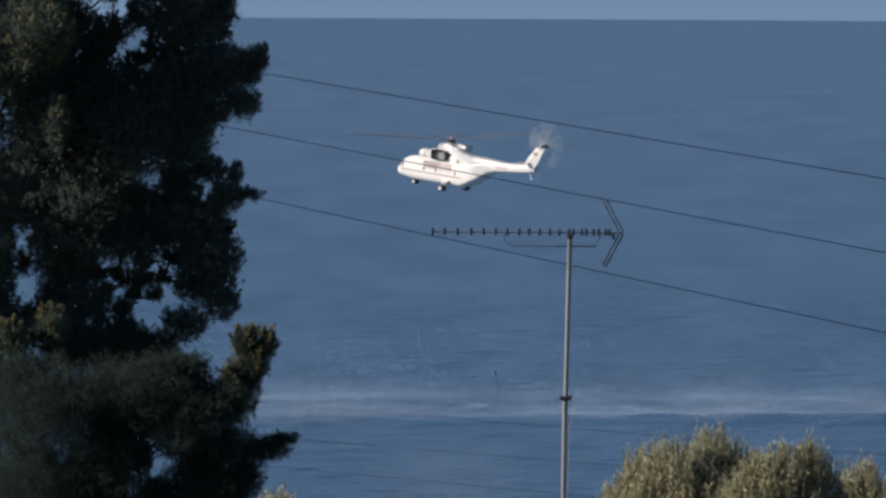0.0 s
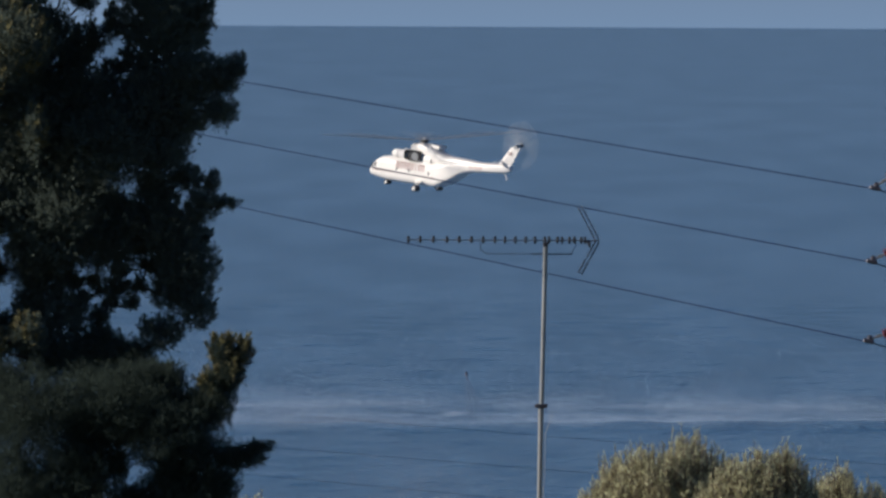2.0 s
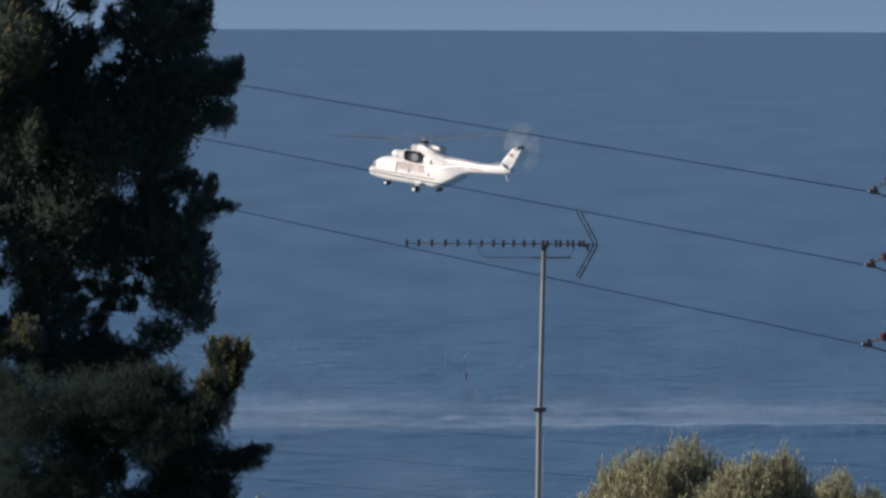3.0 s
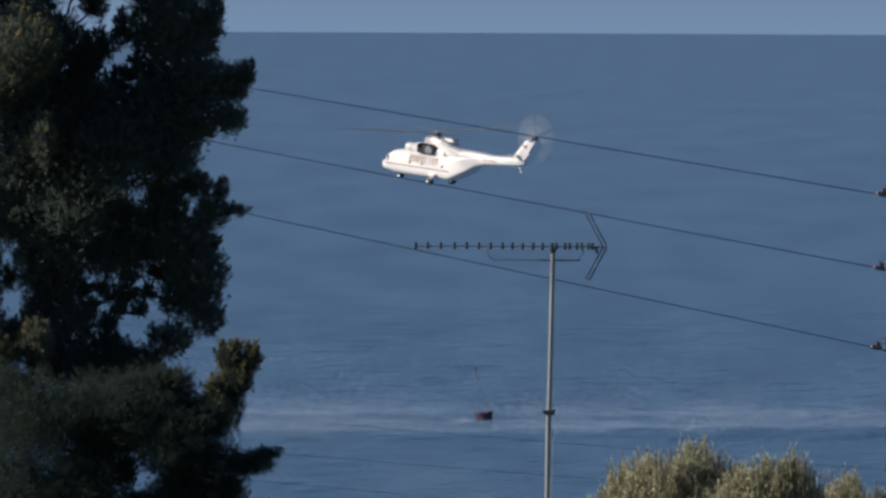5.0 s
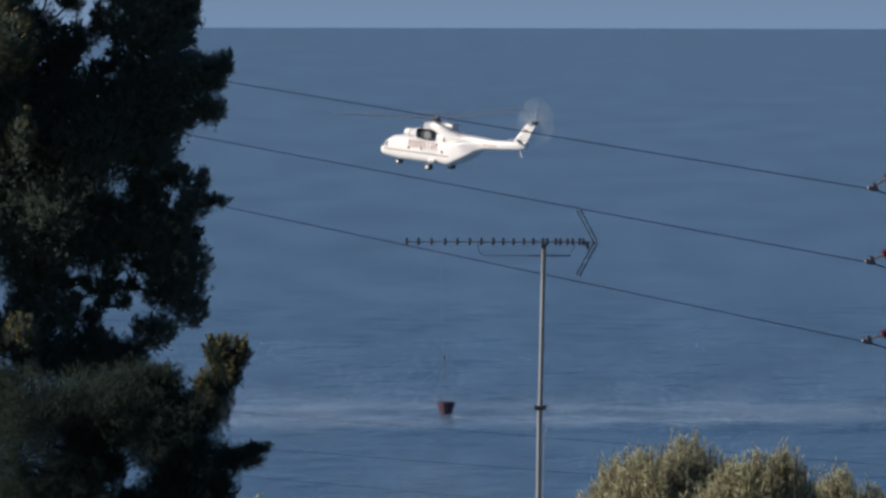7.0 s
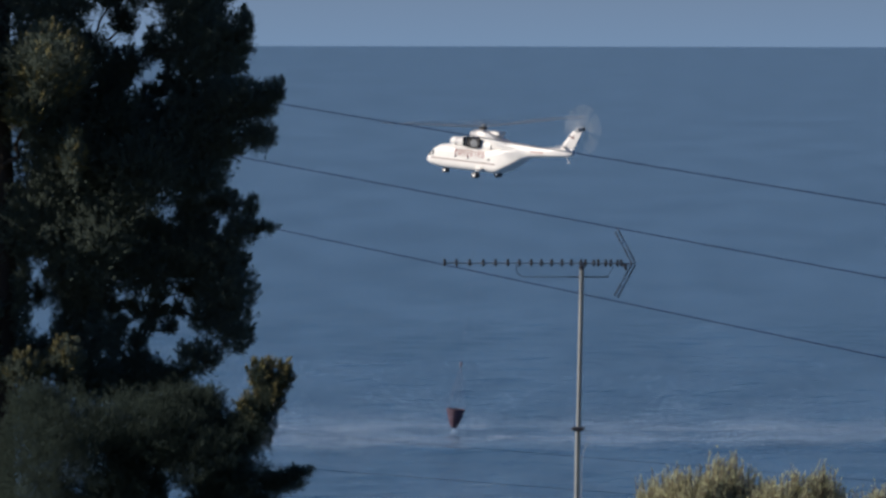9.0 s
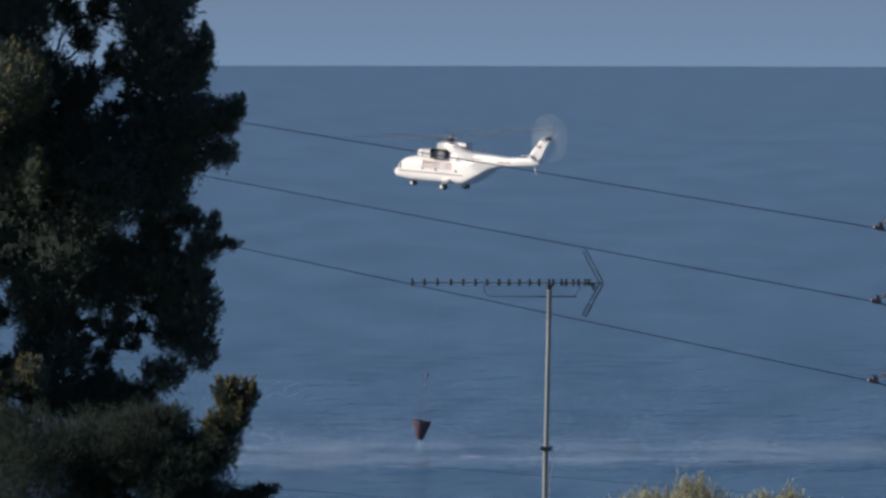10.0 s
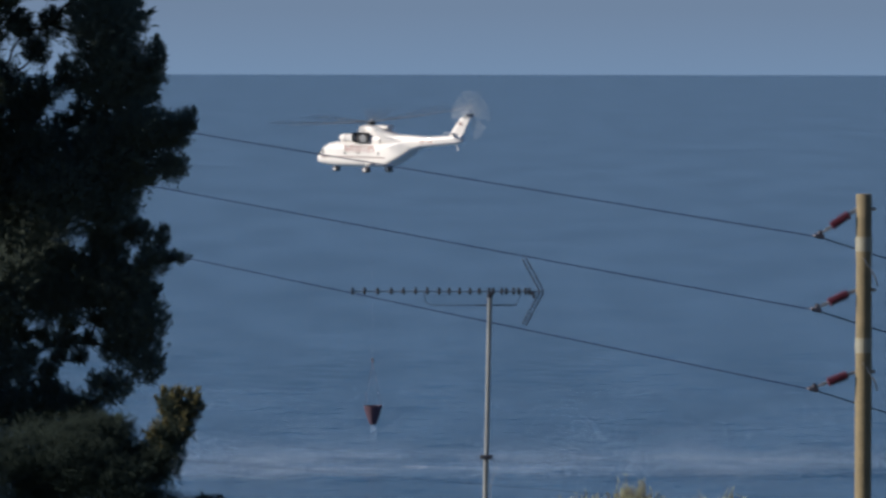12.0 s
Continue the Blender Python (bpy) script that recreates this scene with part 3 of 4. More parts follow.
def build_pole(x, y, top, name="utility_pole"):
    pole = new(name)
    pole.matrix_basis = pose(x, y, 0)
    base = land_height(x, y) - 0.6
    shaft = Shape()
    rings = []
    for i in range(13):
        k = i / 12
        z = base + (top - base) * k
        r = 0.130 - 0.015 * k
        rings.append([Vector((r * (1 + 0.03 * math.sin(3 * j + i)) * math.cos(2 * math.pi * j / 18), r * math.sin(2 * math.pi * j / 18), z)) for j in range(18)])
    rings.append([Vector((p.x * 0.9, p.y * 0.9, top + 0.02)) for p in rings[-1]])
    shaft.loft(rings)
    part("shaft", shaft, TIMBER, pole, "weathered round timber", smooth=True)
    return pole


CLAMPS = ((6.729, 74.848), (6.690, 73.763), (6.652, 72.586))
GRIPS = (75.260, 74.068, 72.858)
LEFT = ((-3.282, 75.763), (-3.693, 74.721), (-3.582, 73.505))


def build_power_line():
    pole = build_pole(7.395, 113, 75.464)
    tagged(pole, "weathered timber utility pole with three red insulators", "utility pole", "poles of the power line")
    for (cx, cz), gz in zip(CLAMPS, GRIPS):
        a, b = Vector((7.285 - 7.395, 0, gz)), Vector((cx - 7.395, 0, cz + 0.03))
        d = (b - a).normalized()
        unit = part("insulator", Shape().tube([a + d * 0.13, a + d * 0.45], 0.045, 10), POLYMER, pole, "red ribbed polymer insulator")
        sheds = Shape()
        for i in range(9):
            p = a + d * (0.14 + i * 0.035)
            sheds.tube([p, p + d * 0.012, p + d * 0.03], [0.05, 0.085, 0.05], 14)
        part("sheds", sheds, POLYMER, unit)
        part("eye_link", Shape().tube([a - d * 0.05, a + d * 0.14], 0.02, 8).box((0.07, 0.05, 0.05), Matrix.Translation(a + d * 0.08)), FITTING, pole, "zinc link")
        part("yoke_link", Shape().tube([a + d * 0.44, b], 0.018, 8).box((0.06, 0.04, 0.05), Matrix.Translation(a + d * 0.52)), FITTING, pole, "zinc link")
        part("wire_clamp", Shape().box((0.17, 0.06, 0.07), Matrix.Translation(b) @ pose(0, 0, -0.02, 0, 12, 0), 0.02).box((0.08, 0.05, 0.08), Matrix.Translation(b + Vector((0.02, 0, 0.03))), 0.02), CLAMP, pole, "tarnished clamp")
        part("bolt", Shape().tube([(-0.15, 0, gz), (0.18, 0, gz)], 0.016, 8).box((0.05, 0.06, 0.06), pose(0.14, 0, gz), 0.01), FITTING, pole, "zinc bolt")
    for z in (74.745, 73.245):
        part("band", Shape().tube([(0, 0, z - 0.11), (0, 0, z + 0.11)], 0.126, 18), PLATE, pole, "pale band round the pole")
    for z in (74.55, 73.0):
        part("stay_wire", Shape().tube([(-0.02, -0.11, z), (0.16, -0.1, z - 0.28), (0.2, -0.05, z - 0.42)], 0.012, 6), FITTING, pole)
    k = 2.1
    for (cx, cz), (lx, lz) in zip(CLAMPS, LEFT):
        a = Vector((cx, 113, cz))
        b = a + (Vector((lx, 141, lz)) - a) * k
        part_a = Shape().tube(wire_path(a, b, 0.022), 0.010, 6)
        far = a + Vector((9, 3.86, -2.76))
        part_a.tube(wire_path(a, far, 0.05, 8), 0.010, 6)
        w = part("power_wire", part_a, CABLE)
        tagged(w, "dark overhead conductor stretched from the utility pole", "wire", "wires of the power line")
    for x, y, top in ((-14.2, 171.8, 77.2), (15.7, 116.9, 72.6)):
        tagged(build_pole(x, y, top), "plain weathered timber pole at the end of the span", "utility pole", "poles of the power line")
    # thin lower wires further down the slope
    for xa, za, xb, zb in ((-3.062, 70.067, 3.990, 69.506), (-2.690, 69.432, 3.166, 68.984), (-2.688, 68.914, 2.074, 68.491)):
        a, b = Vector((xa, 135, za)), Vector((xb, 135, zb))
        w = part("low_wire", Shape().tube(wire_path(a - (b - a) * 2, b + (b - a) * 2, 0.0), 0.0038, 6), CABLE)
        tagged(w, "thin dark service wire low over the sea view", "wire", "lower wires")


build_power_line()

# ---- aerial ----


def build_aerial():
    aerial = new("television_aerial")
    aerial.matrix_basis = pose(0.923, 56, 0)
    tagged(aerial, "television aerial with corner reflector on a steel mast", "aerial")
    base = land_height(0.9, 56) - 0.3
    part("mast", Shape().tube([(-0.045, 0, base), (-0.023, 0, 75.35)], 0.0196, 14), STEEL, aerial, "galvanised steel tube", smooth=True)
    part("upper_mast", Shape().tube([(-0.021, 0, 75.2), (0.004, 0, 76.515)], 0.0176, 14), STEEL, aerial, "galvanised steel tube", smooth=True)
    part("mast_clamp", Shape().box((0.085, 0.09, 0.03), pose(-0.022, 0, 75.34), 0.006).tube([(-0.07, 0, 75.335), (0.03, 0, 75.35)], 0.008, 6), DARK_METAL, aerial)
    part("mast_cap", Shape().box((0.042, 0.05, 0.035), pose(0.004, 0, 76.525), 0.008), DARK_METAL, aerial)
    part("feeder_cable", Shape().tube([(0.02, -0.03, 75.34), (0.06, -0.03, 75.28), (0.01, -0.03, 75.14), (0.005, -0.03, 74.9), (-0.02, -0.03, 74.0)], 0.0025, 6), GREY, aerial)
    zb = 76.553
    part("boom", Shape().box((1.40, 0.012, 0.008), pose(-0.304, 0, zb)), ALLOY, aerial)
    steps = (0, 63, 133, 205, 270, 335, 397, 460, 513, 568, 623, 673, 724, 747, 792, 816, 855, 882, 918, 938)
    for s in steps:
        x = -1.004 + s / 726 + 0.005
        half = 0.085 + 0.05 * s / 938
        unit = part("director", Shape().tube([(x, -half, zb + 0.008), (x, half, zb + 0.008)], 0.005, 6), DARK_METAL, aerial)
        part("director_clip", Shape().box((0.019, 0.03, 0.052), pose(x, 0, zb + 0.003), 0.003), PLASTIC, unit)
    part("dipole", Shape().box((0.03, 0.30, 0.012), pose(0.315, 0, zb - 0.012), 0.004).box((0.02, 0.04, 0.05), pose(0.325, 0, zb - 0.025), 0.006), DARK_METAL, aerial)
    for sgn in (1, -1):
        wing = Matrix.Translation((0.385, 0, zb)) @ Matrix.Rotation(radians(-28 * sgn), 4, "Y")
        for o in (-0.013, 0.013):
            part("reflector_bar", Shape().box((0.006, 0.012, 0.27), wing @ pose(o, 0, sgn * 0.135)), DARK_METAL, aerial)
            for i in range(10):
                if i != 5:
                    z = sgn * (0.015 + i * 0.028)
                    part("reflector_rod", Shape().tube([wing @ Vector((o, -0.11, z)), wing @ Vector((o, 0.11, z))], 0.0065, 5), DARK_METAL, aerial)
    part("under_brace", Shape().tube([(-0.475, 0, zb - 0.01), (-0.47, 0, zb - 0.07), (-0.43, 0, zb - 0.1), (0.19, 0, zb - 0.1), (0.235, 0, zb - 0.02)], 0.0026, 6).box((0.3, 0.01, 0.009), pose(0.05, 0, zb - 0.1)), DARK_METAL, aerial)


build_aerial()

# ---- trees and shrubs ----


def foliage(boughs, count, length, width, seed, up=0.5):
    """Narrow blades in small tufts, scattered through each bough (x, z, radius across, radius up, depth)."""
    rng = np.random.default_rng(seed)
    blocks = []
    for bx, bz, rx, rz, depth in boughs:
        ry = (rx + rz) * 0.6
        n = int(count * (rx * rz) ** 0.9 / 0.2)
        d = rng.normal(size=(n, 3))
        d /= np.linalg.norm(d, axis=1)[:, None]
        lump = np.array([0.74 + 0.8 * abs(noise.noise((a[0] * 2.6 + bx * 5, a[1] * 2.6 + bz * 5, a[2] * 2.6))) for a in d])
        p = d * (rng.random(n) ** 0.45 * lump)[:, None] * np.array((rx, ry, rz)) + np.array((bx, depth, bz))
        axis = d * 0.8 + np.array((0, 0, up)) + rng.normal(0, 0.4, (n, 3))
        axis /= np.linalg.norm(axis, axis=1)[:, None]
        c, a = np.repeat(p, 4, axis=0), np.repeat(axis, 4, axis=0)
        c = c + rng.normal(0, 0.012, c.shape)
        b = a + rng.normal(0, 0.35, a.shape)
        b /= np.linalg.norm(b, axis=1)[:, None]
        s = np.cross(b, rng.normal(size=b.shape))
        s *= (width * rng.uniform(0.6, 1.2, len(b)) / (np.linalg.norm(s, axis=1) + 1e-6))[:, None]
        l = b * (length * rng.uniform(0.6, 1.4, len(b)))[:, None]
        blocks.append(np.stack([c, c + l * 0.5 + s, c + l, c + l * 0.5 - s], 1).reshape(-1, 3))
        # feathery shoots that stand out of the bough, leaning upwards
        for _ in range(int(6 + 50 * (rx + rz))):
            o = rng.normal(size=3)
            o /= np.linalg.norm(o)
            way = o * 0.7 + np.array((0, 0, up + 0.3)) + rng.normal(0, 0.2, 3)
            way /= np.linalg.norm(way)
            reach = rng.uniform(0.06, 0.17) * min(1.0, 0.35 + 2 * min(rx, rz))
            at = o * 0.82 * np.array((rx, ry, rz)) + np.array((bx, depth, bz))
            m = 30
            k = rng.random(m)
            c = at + way * (k * reach)[:, None] + rng.normal(0, 0.013, (m, 3)) * (1.15 - k)[:, None]
            b = way + rng.normal(0, 0.4, (m, 3))
            b /= np.linalg.norm(b, axis=1)[:, None]
            s = np.cross(b, rng.normal(size=b.shape))
            s *= (width * rng.uniform(0.6, 1.2, m) / (np.linalg.norm(s, axis=1) + 1e-6))[:, None]
            l = b * (length * rng.uniform(0.6, 1.1, m))[:, None]
            blocks.append(np.stack([c, c + l * 0.5 + s, c + l, c + l * 0.5 - s], 1).reshape(-1, 3))
    verts = np.concatenate(blocks)
    return verts.tolist(), np.arange(len(verts)).reshape(-1, 4).tolist()


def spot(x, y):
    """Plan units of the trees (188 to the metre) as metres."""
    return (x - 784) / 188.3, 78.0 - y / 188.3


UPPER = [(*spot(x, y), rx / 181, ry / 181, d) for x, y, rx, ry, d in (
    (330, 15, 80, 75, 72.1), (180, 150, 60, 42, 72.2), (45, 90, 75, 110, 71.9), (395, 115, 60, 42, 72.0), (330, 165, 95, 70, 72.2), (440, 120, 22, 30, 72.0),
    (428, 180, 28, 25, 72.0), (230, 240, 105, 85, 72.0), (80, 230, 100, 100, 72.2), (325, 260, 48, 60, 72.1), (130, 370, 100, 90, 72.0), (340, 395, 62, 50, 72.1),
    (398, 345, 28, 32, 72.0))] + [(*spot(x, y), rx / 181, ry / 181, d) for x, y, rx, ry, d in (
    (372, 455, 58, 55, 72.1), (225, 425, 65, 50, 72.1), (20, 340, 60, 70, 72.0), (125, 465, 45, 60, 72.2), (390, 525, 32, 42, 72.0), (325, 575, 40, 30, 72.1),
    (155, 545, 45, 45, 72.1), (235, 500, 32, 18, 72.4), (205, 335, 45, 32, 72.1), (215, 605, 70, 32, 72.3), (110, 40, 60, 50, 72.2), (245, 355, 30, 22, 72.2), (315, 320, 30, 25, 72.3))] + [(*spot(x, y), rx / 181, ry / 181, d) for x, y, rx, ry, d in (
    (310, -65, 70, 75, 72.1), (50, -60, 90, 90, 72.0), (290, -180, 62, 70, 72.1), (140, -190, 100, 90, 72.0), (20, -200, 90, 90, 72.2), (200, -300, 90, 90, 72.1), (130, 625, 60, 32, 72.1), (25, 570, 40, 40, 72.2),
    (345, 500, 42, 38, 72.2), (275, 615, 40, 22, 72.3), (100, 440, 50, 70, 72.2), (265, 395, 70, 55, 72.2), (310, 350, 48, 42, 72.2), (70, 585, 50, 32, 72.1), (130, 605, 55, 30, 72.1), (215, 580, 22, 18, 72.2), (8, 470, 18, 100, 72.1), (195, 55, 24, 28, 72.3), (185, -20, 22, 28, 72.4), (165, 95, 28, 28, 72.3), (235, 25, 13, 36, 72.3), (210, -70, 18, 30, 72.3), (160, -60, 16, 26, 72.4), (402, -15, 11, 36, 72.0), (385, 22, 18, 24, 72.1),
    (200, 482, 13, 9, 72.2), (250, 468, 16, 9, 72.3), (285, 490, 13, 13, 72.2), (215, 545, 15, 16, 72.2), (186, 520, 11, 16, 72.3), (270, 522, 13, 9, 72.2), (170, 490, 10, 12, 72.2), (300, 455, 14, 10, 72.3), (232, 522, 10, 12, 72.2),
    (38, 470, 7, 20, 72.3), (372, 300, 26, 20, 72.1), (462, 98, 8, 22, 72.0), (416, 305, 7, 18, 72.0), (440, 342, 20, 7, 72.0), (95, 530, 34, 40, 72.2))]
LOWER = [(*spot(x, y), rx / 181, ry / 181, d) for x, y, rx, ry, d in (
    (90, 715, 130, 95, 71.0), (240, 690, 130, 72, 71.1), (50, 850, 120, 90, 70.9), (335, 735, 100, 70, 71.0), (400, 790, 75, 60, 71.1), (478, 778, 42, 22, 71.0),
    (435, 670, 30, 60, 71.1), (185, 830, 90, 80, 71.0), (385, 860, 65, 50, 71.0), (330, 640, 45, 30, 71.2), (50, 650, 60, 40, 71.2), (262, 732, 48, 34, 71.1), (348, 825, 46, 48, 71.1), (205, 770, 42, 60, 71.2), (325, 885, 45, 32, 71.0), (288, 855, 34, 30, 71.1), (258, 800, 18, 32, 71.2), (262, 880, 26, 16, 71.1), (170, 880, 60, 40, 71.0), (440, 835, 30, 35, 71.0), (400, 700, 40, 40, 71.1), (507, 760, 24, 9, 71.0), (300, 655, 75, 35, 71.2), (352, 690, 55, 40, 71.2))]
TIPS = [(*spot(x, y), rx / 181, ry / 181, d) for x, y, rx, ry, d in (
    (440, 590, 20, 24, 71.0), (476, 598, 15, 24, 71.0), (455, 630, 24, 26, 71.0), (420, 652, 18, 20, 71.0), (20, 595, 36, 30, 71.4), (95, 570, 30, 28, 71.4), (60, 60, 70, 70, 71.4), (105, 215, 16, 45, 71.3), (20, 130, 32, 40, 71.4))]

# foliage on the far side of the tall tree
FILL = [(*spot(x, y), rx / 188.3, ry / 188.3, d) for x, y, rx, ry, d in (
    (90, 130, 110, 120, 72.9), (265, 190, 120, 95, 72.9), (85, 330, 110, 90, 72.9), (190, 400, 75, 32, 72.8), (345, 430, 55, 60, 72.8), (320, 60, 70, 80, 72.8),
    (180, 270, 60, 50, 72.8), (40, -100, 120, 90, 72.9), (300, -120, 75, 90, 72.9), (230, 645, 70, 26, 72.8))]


def limb(shape, a, b, r0, r1, seed):
    rng = np.random.default_rng(seed)
    a, b = Vector(a), Vector(b)
    n = 7
    far = min(1.0, (b - a).length)
    pts = [a.lerp(b, i / n) + Vector(rng.normal(0, 0.03 * far, 3)) * (1 if 0 < i < n else 0) + Vector((0, 0, -0.08 * far * math.sin(math.pi * i / n))) for i in range(n + 1)]
    shape.tube(pts, [r0 + (r1 - r0) * i / n for i in range(n + 1)], 7)


def build_tree(name, label, x, y, top, boughs, extra, rear, mat, count, blade, seed):
    tree = new(name)
    base = land_height(x, y)
    tree.matrix_basis = pose(x, y, base)
    shift = Matrix.Translation((-x, -y, -base))
    trunk = Shape().tube([(0.03 * math.sin(i * 1.7), 0.03 * math.cos(i * 2.1), -0.3 + i * (top - base) / 9) for i in range(10)], [0.17 * (1 - i / 10.5) + 0.02 for i in range(10)], 10)
    part("trunk", trunk, BARK, tree, smooth=True)
    # each bough hangs on the nearest one closer to the trunk, or on the trunk itself
    hubs = []
    for i, b in enumerate(sorted(boughs + extra, key=lambda b: abs(b[0] - x))):
        end = Vector((b[0] - x, b[4] - y, b[1] - base))
        h = max(0.4, min(end.z - 0.5 - 0.6 * abs(end.x), top - base - 0.6))
        start = min([Vector((0, 0, h))] + [p for p in hubs if abs(p.x) < abs(end.x) and p.z < end.z + 0.1], key=lambda p: (p - end).length)
        hubs.append(end)
        s = Shape()
        limb(s, start, end, 0.030 if start.x == 0 else 0.017, 0.008, seed + i)
        part("limb", s, BARK, tree, smooth=True)
    local = [(a - x, b - base, c, d, e - y) for a, b, c, d, e in boughs + extra]
    v, f = foliage(local, count, blade, blade * 0.1, seed, 0.7)
    tagged(many("crown", v, f, mat, tree, "dark feathery foliage"), kind="stuff")
    # extra blades in the sunlit tone over the dark tips
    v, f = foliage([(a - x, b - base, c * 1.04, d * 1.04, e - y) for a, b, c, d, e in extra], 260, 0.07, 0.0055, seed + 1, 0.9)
    tagged(many("sunlit_foliage", v, f, CYPRESS_SUNLIT, tree, "foliage tips with sunlight put into their golden olive colour"), kind="stuff")
    if rear:
        v, f = foliage([(a - x, b - base, c, d, e - y) for a, b, c, d, e in rear], 420, 0.10, 0.018, seed + 2)
        tagged(many("rear_and_shading_crown", v, f, mat, tree, "dark feathery foliage"), kind="stuff")
    return tagged(tree, label, "tree")


def build_trees():
    rng = random.Random(5)
    # unseen boughs beyond the left edge, added to shade the visible crown
    shading_boughs = [(-4.9 - rng.random() * 2.2, 73.6 + i * 0.5, 0.8, 0.6, 71.6 + rng.random() * 1.2) for i in range(13)]
    a = build_tree("cypress_tree", "tall dark cypress tree with open feathery limbs", -4.3, 72.1, 80.2, UPPER, TIPS[4:], shading_boughs + FILL, CYPRESS, 2900, 0.052, 11)
    b = build_tree("low_cypress_tree", "low dense cypress with a tip coloured as if sunlit", -3.0, 71.0, 74.1, LOWER, TIPS[:4], [], CYPRESS_DARK, 8000, 0.031, 23)
    return a, b


TREE_A, TREE_B = build_trees()


def build_shrub(x, y, width, height, seed, name="coastal_shrub", label="sunlit grey-olive coastal shrub with upright leafy shoots"):
    rng = np.random.default_rng(seed)
    shrub = new(name)
    base = land_height(x, y)
    shrub.matrix_basis = pose(x, y, base)
    stems = Shape()
    verts, faces = [], []
    for i in range(int(3200 * width)):
        a = rng.uniform(0, 2 * math.pi)
        r = math.sqrt(rng.random())
        off_x, off_y = r * math.cos(a) * width / 2, r * math.sin(a) * width / 2
        lump = 0.93 + 0.13 * noise.noise((off_x * 2.6 + seed, off_y * 2.6, 1.0)) + 0.07 * noise.noise((off_x * 8, off_y * 8, seed))
        tip = Vector((off_x, off_y, height * lump * max(0.05, 1 - r ** 2.4) ** 0.42 * (1 - 0.12 * rng.random())))
        lean = Vector((off_x * 0.25, off_y * 0.25, 1)).normalized()
        size = rng.uniform(0.14, 0.3)
        if rng.random() < 0.30:
            tip += lean * rng.uniform(0.02, 0.10)
        root = tip - lean * size
        stems.tube([root, tip], [0.004, 0.002], 4, False)
        n = int(rng.integers(13, 20))
        for k in range(n):
            p = root.lerp(tip, 0.15 + 0.85 * k / (n - 1))
            w = Vector(rng.normal(0, 0.42, 3)) + lean * 1.1
            w.normalize()
            s = w.cross(Vector(rng.normal(size=3))).normalized() * rng.uniform(0.0022, 0.0042)
            l = rng.uniform(0.024, 0.045)
            q = len(verts)
            verts += [tuple(p), tuple(p + w * l * 0.5 + s), tuple(p + w * l), tuple(p + w * l * 0.5 - s)]
            faces.append((q, q + 1, q + 2, q + 3))
    for i in range(9):
        a = 2 * math.pi * i / 9
        limb(stems, (0.05 * math.cos(a), 0.05 * math.sin(a), -0.1), (width * 0.3 * math.cos(a), width * 0.3 * math.sin(a), height * 0.7), 0.03, 0.008, seed + i)
    part("stem", stems, TWIG, shrub)
    tagged(many("leaf_mass", verts, faces, SHRUB_LEAF, shrub), kind="stuff")
    return tagged(shrub, label, "shrub", "coastal shrubs")


build_shrub(1.66, 50.0, 1.80, 1.925, 3)
build_shrub(2.20, 49.2, 1.20, 1.895, 7)
build_shrub(2.84, 50.2, 1.2, 1.70, 9)
build_shrub(-1.05, 50.4, 0.7, 1.50, 13)

# ---- motions ----
FLIGHT = [
    (0.0, 1.23, 41.71, 45.9, 12.9), (0.5, 1.12, 42.01, 45.6, 12.8), (1.0, 1.04, 42.42, 45.3, 12.6), (1.5, 0.89, 42.67, 45.0, 12.5),
    (2.0, 0.82, 42.89, 44.6, 12.4), (2.5, 1.01, 43.10, 44.3, 12.3), (3.0, 1.07, 43.31, 44.0, 12.1), (4.8, 1.60, 44.71, 43.8, 11.5),
    (5.5, 2.02, 45.34, 43.5, 8.8), (6.0, 2.35, 45.78, 43.3, 6.9), (6.5, 2.75, 46.15, 43.1, 4.1), (7.0, 3.06, 46.46, 42.9, 2.2),
    (7.5, 3.38, 46.86, 42.7, 0.0), (9.5, 4.43, 48.57, 42.7, -6.9), (10.0, 4.21, 49.27, 42.7, -6.5), (10.5, 3.82, 50.20, 42.7, -6.1),
    (11.0, 3.08, 50.92, 42.7, -4.5), (11.5, 2.20, 52.10, 42.7, -2.0), (12.0, 1.27, 53.22, 42.7, 0.4),
]


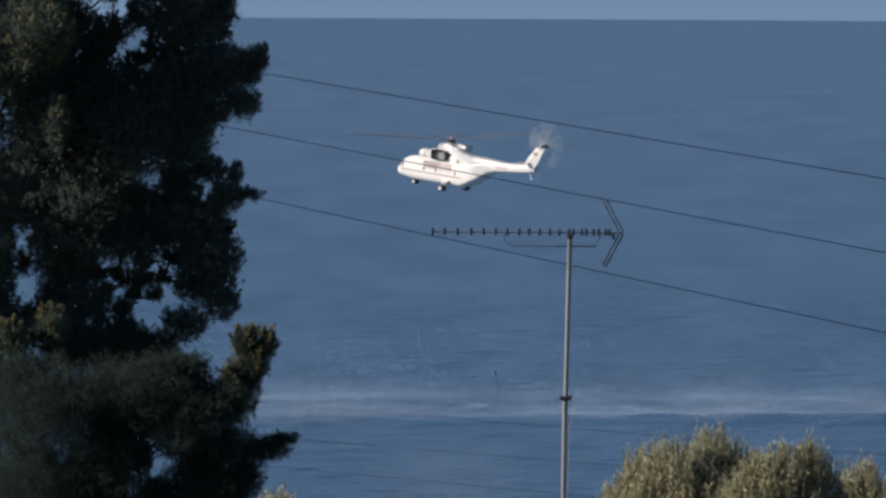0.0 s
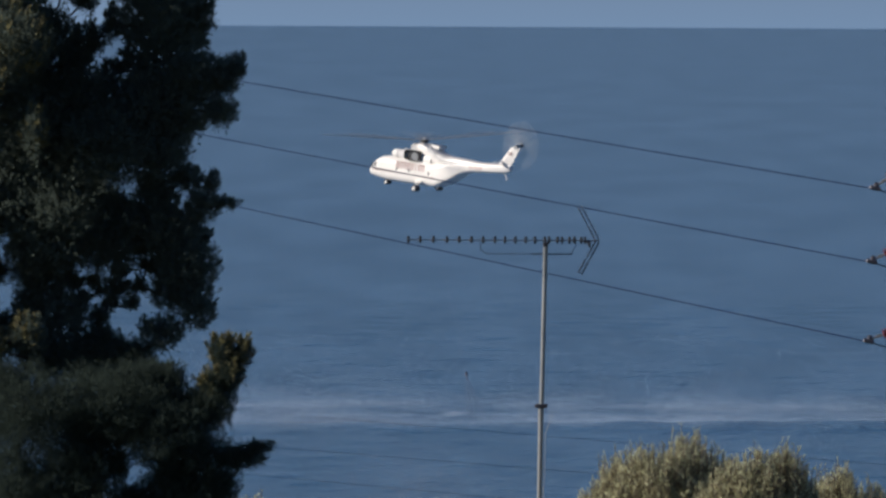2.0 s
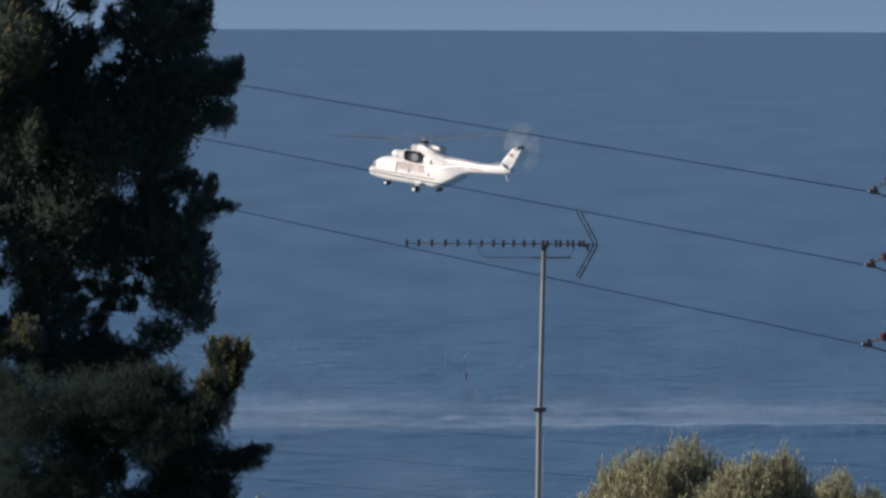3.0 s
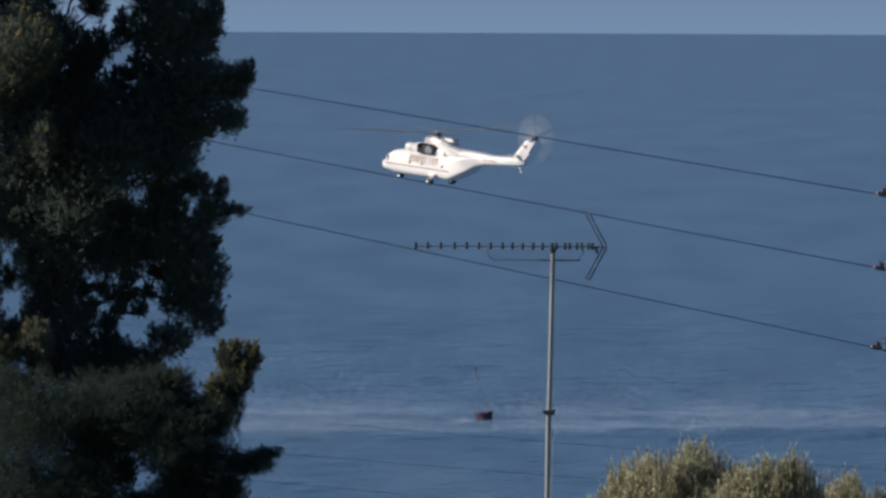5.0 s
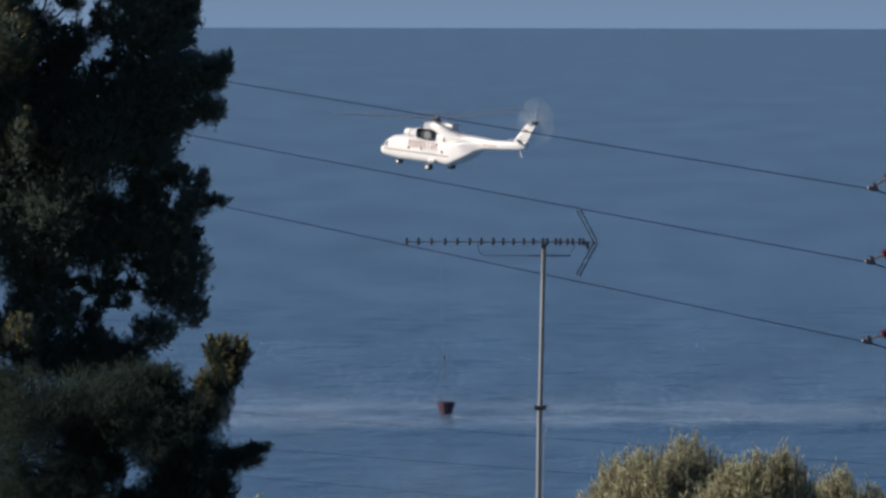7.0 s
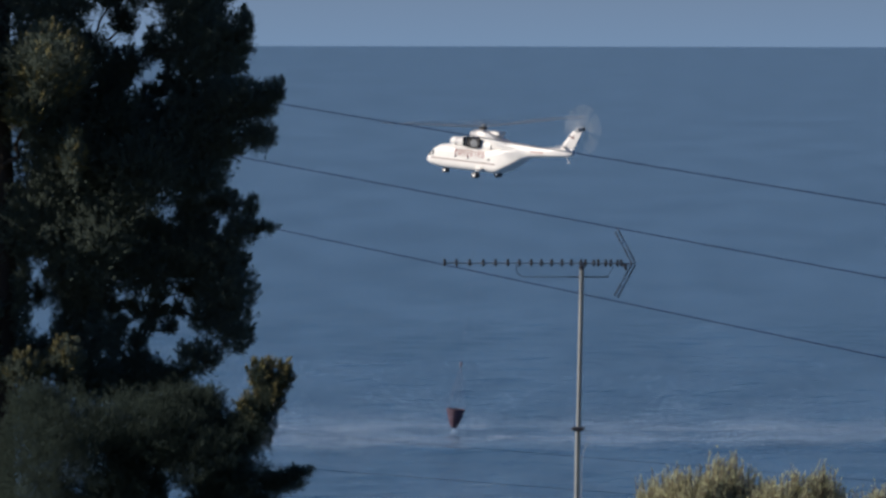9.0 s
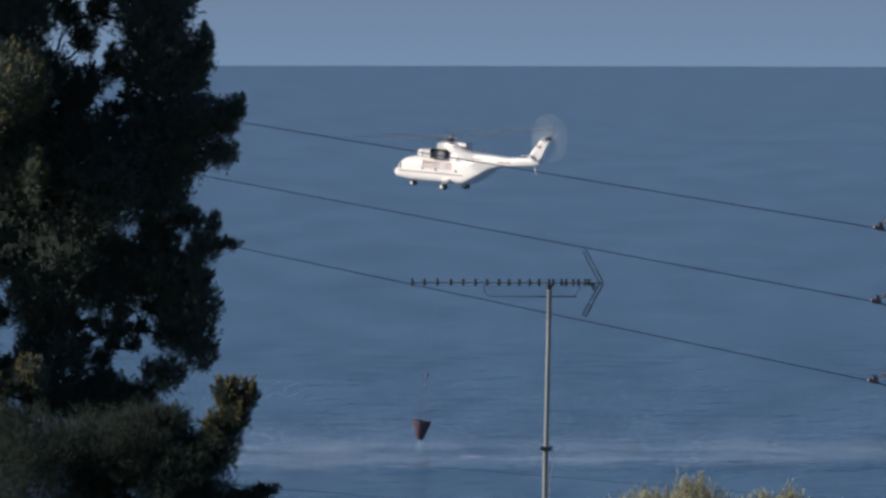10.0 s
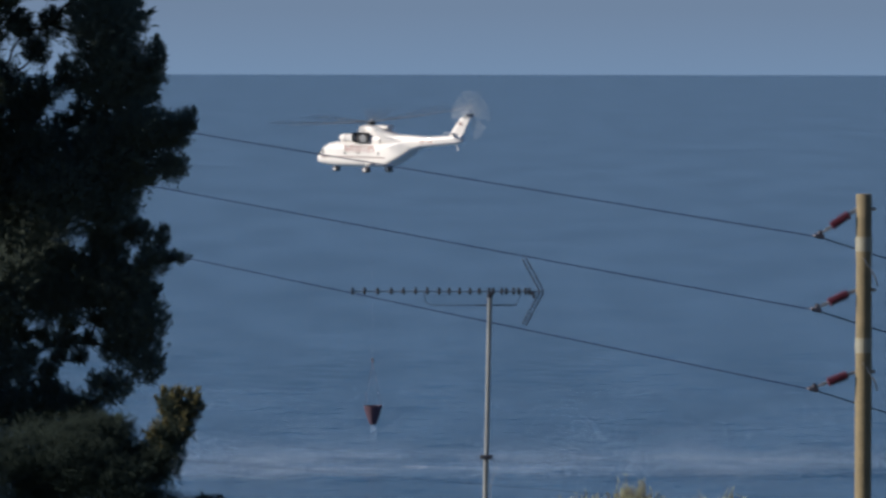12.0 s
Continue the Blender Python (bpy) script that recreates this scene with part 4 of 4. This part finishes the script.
# lean of the trees in the wind, degrees
SWAY = [
    (0.0, 0.0, 0.0), (1.0, -0.06, -0.1), (2.0, 0.17, 0.05), (2.5, 0.28, 0.1), (3.0, 0.17, 0.0), (5.0, 0.34, 0.1), (5.5, 0.56, 0.2), (6.0, 0.40, 0.1), (6.5, -0.17, -0.1),
    (7.0, -0.85, -0.3), (7.5, -0.62, -0.1), (7.7, -0.56, 0.0), (9.3, 0.56, 0.8), (9.5, 0.34, 0.6), (10.0, -0.17, 0.2), (10.5, 0.23, 0.5), (11.0, 0.45, 0.7), (11.5, 1.13, 1.3), (12.0, 0.90, 1.0),
]


def heli_pose(x, z, yaw, pitch):
    return pose(x, 1191, z - 0.5, 0, 0, 180 - yaw) @ pose(0, 0, 0, 0, -pitch, 0)


def motions():
    walk(HELI, [(t, heli_pose(x, z, yaw, np.interp(t, (0, 1, 3, 5, 7.5, 9.5, 10.5, 11, 11.6, 12), (5.2, 4.7, 5.3, 4.9, 4.5, 3.4, 2.2, 1.0, 0.2, 0.0)))) for t, x, z, yaw, swing in FLIGHT])
    walk(SPRAY, [(0.0, pose(0, 0, 0)), (3.0, pose(1.5, 0, -0.4)), (6.0, pose(3.0, -3, -0.7)), (9.0, pose(4.5, -8, -0.6)), (12.0, pose(6.0, -13, -0.4))])
    walk(FOAM_RING, [(0.0, pose(0, 0, 0)), (6.0, pose(1.0, -3, 0)), (9.0, pose(2.0, -8, 0)), (12.0, pose(3.0, -13, 0))])
    walk(BUCKET, [(t, pose(x, 1191, z - 6.4, 0, -swing, 0)) for t, x, z, yaw, swing in FLIGHT])
    tilt = pose(0, 0, 0, 0, 6.5, 0)
    walk(ROTOR, [(i / 10, tilt @ pose(0, 0, 0, 0, 0, 4 - 81 * i)) for i in range(121)])
    walk(TAIL_ROTOR, [(i / 30, pose(-19.8, -1.0, 1.4, 0, 80 * i, 0)) for i in range(361)])
    for tree, k in ((TREE_A, 1), (TREE_B, 2)):
        at = tree.matrix_basis.translation.copy()
        walk(tree, [(row[0], pose(*at, 0, row[k], 0)) for row in SWAY])


motions()
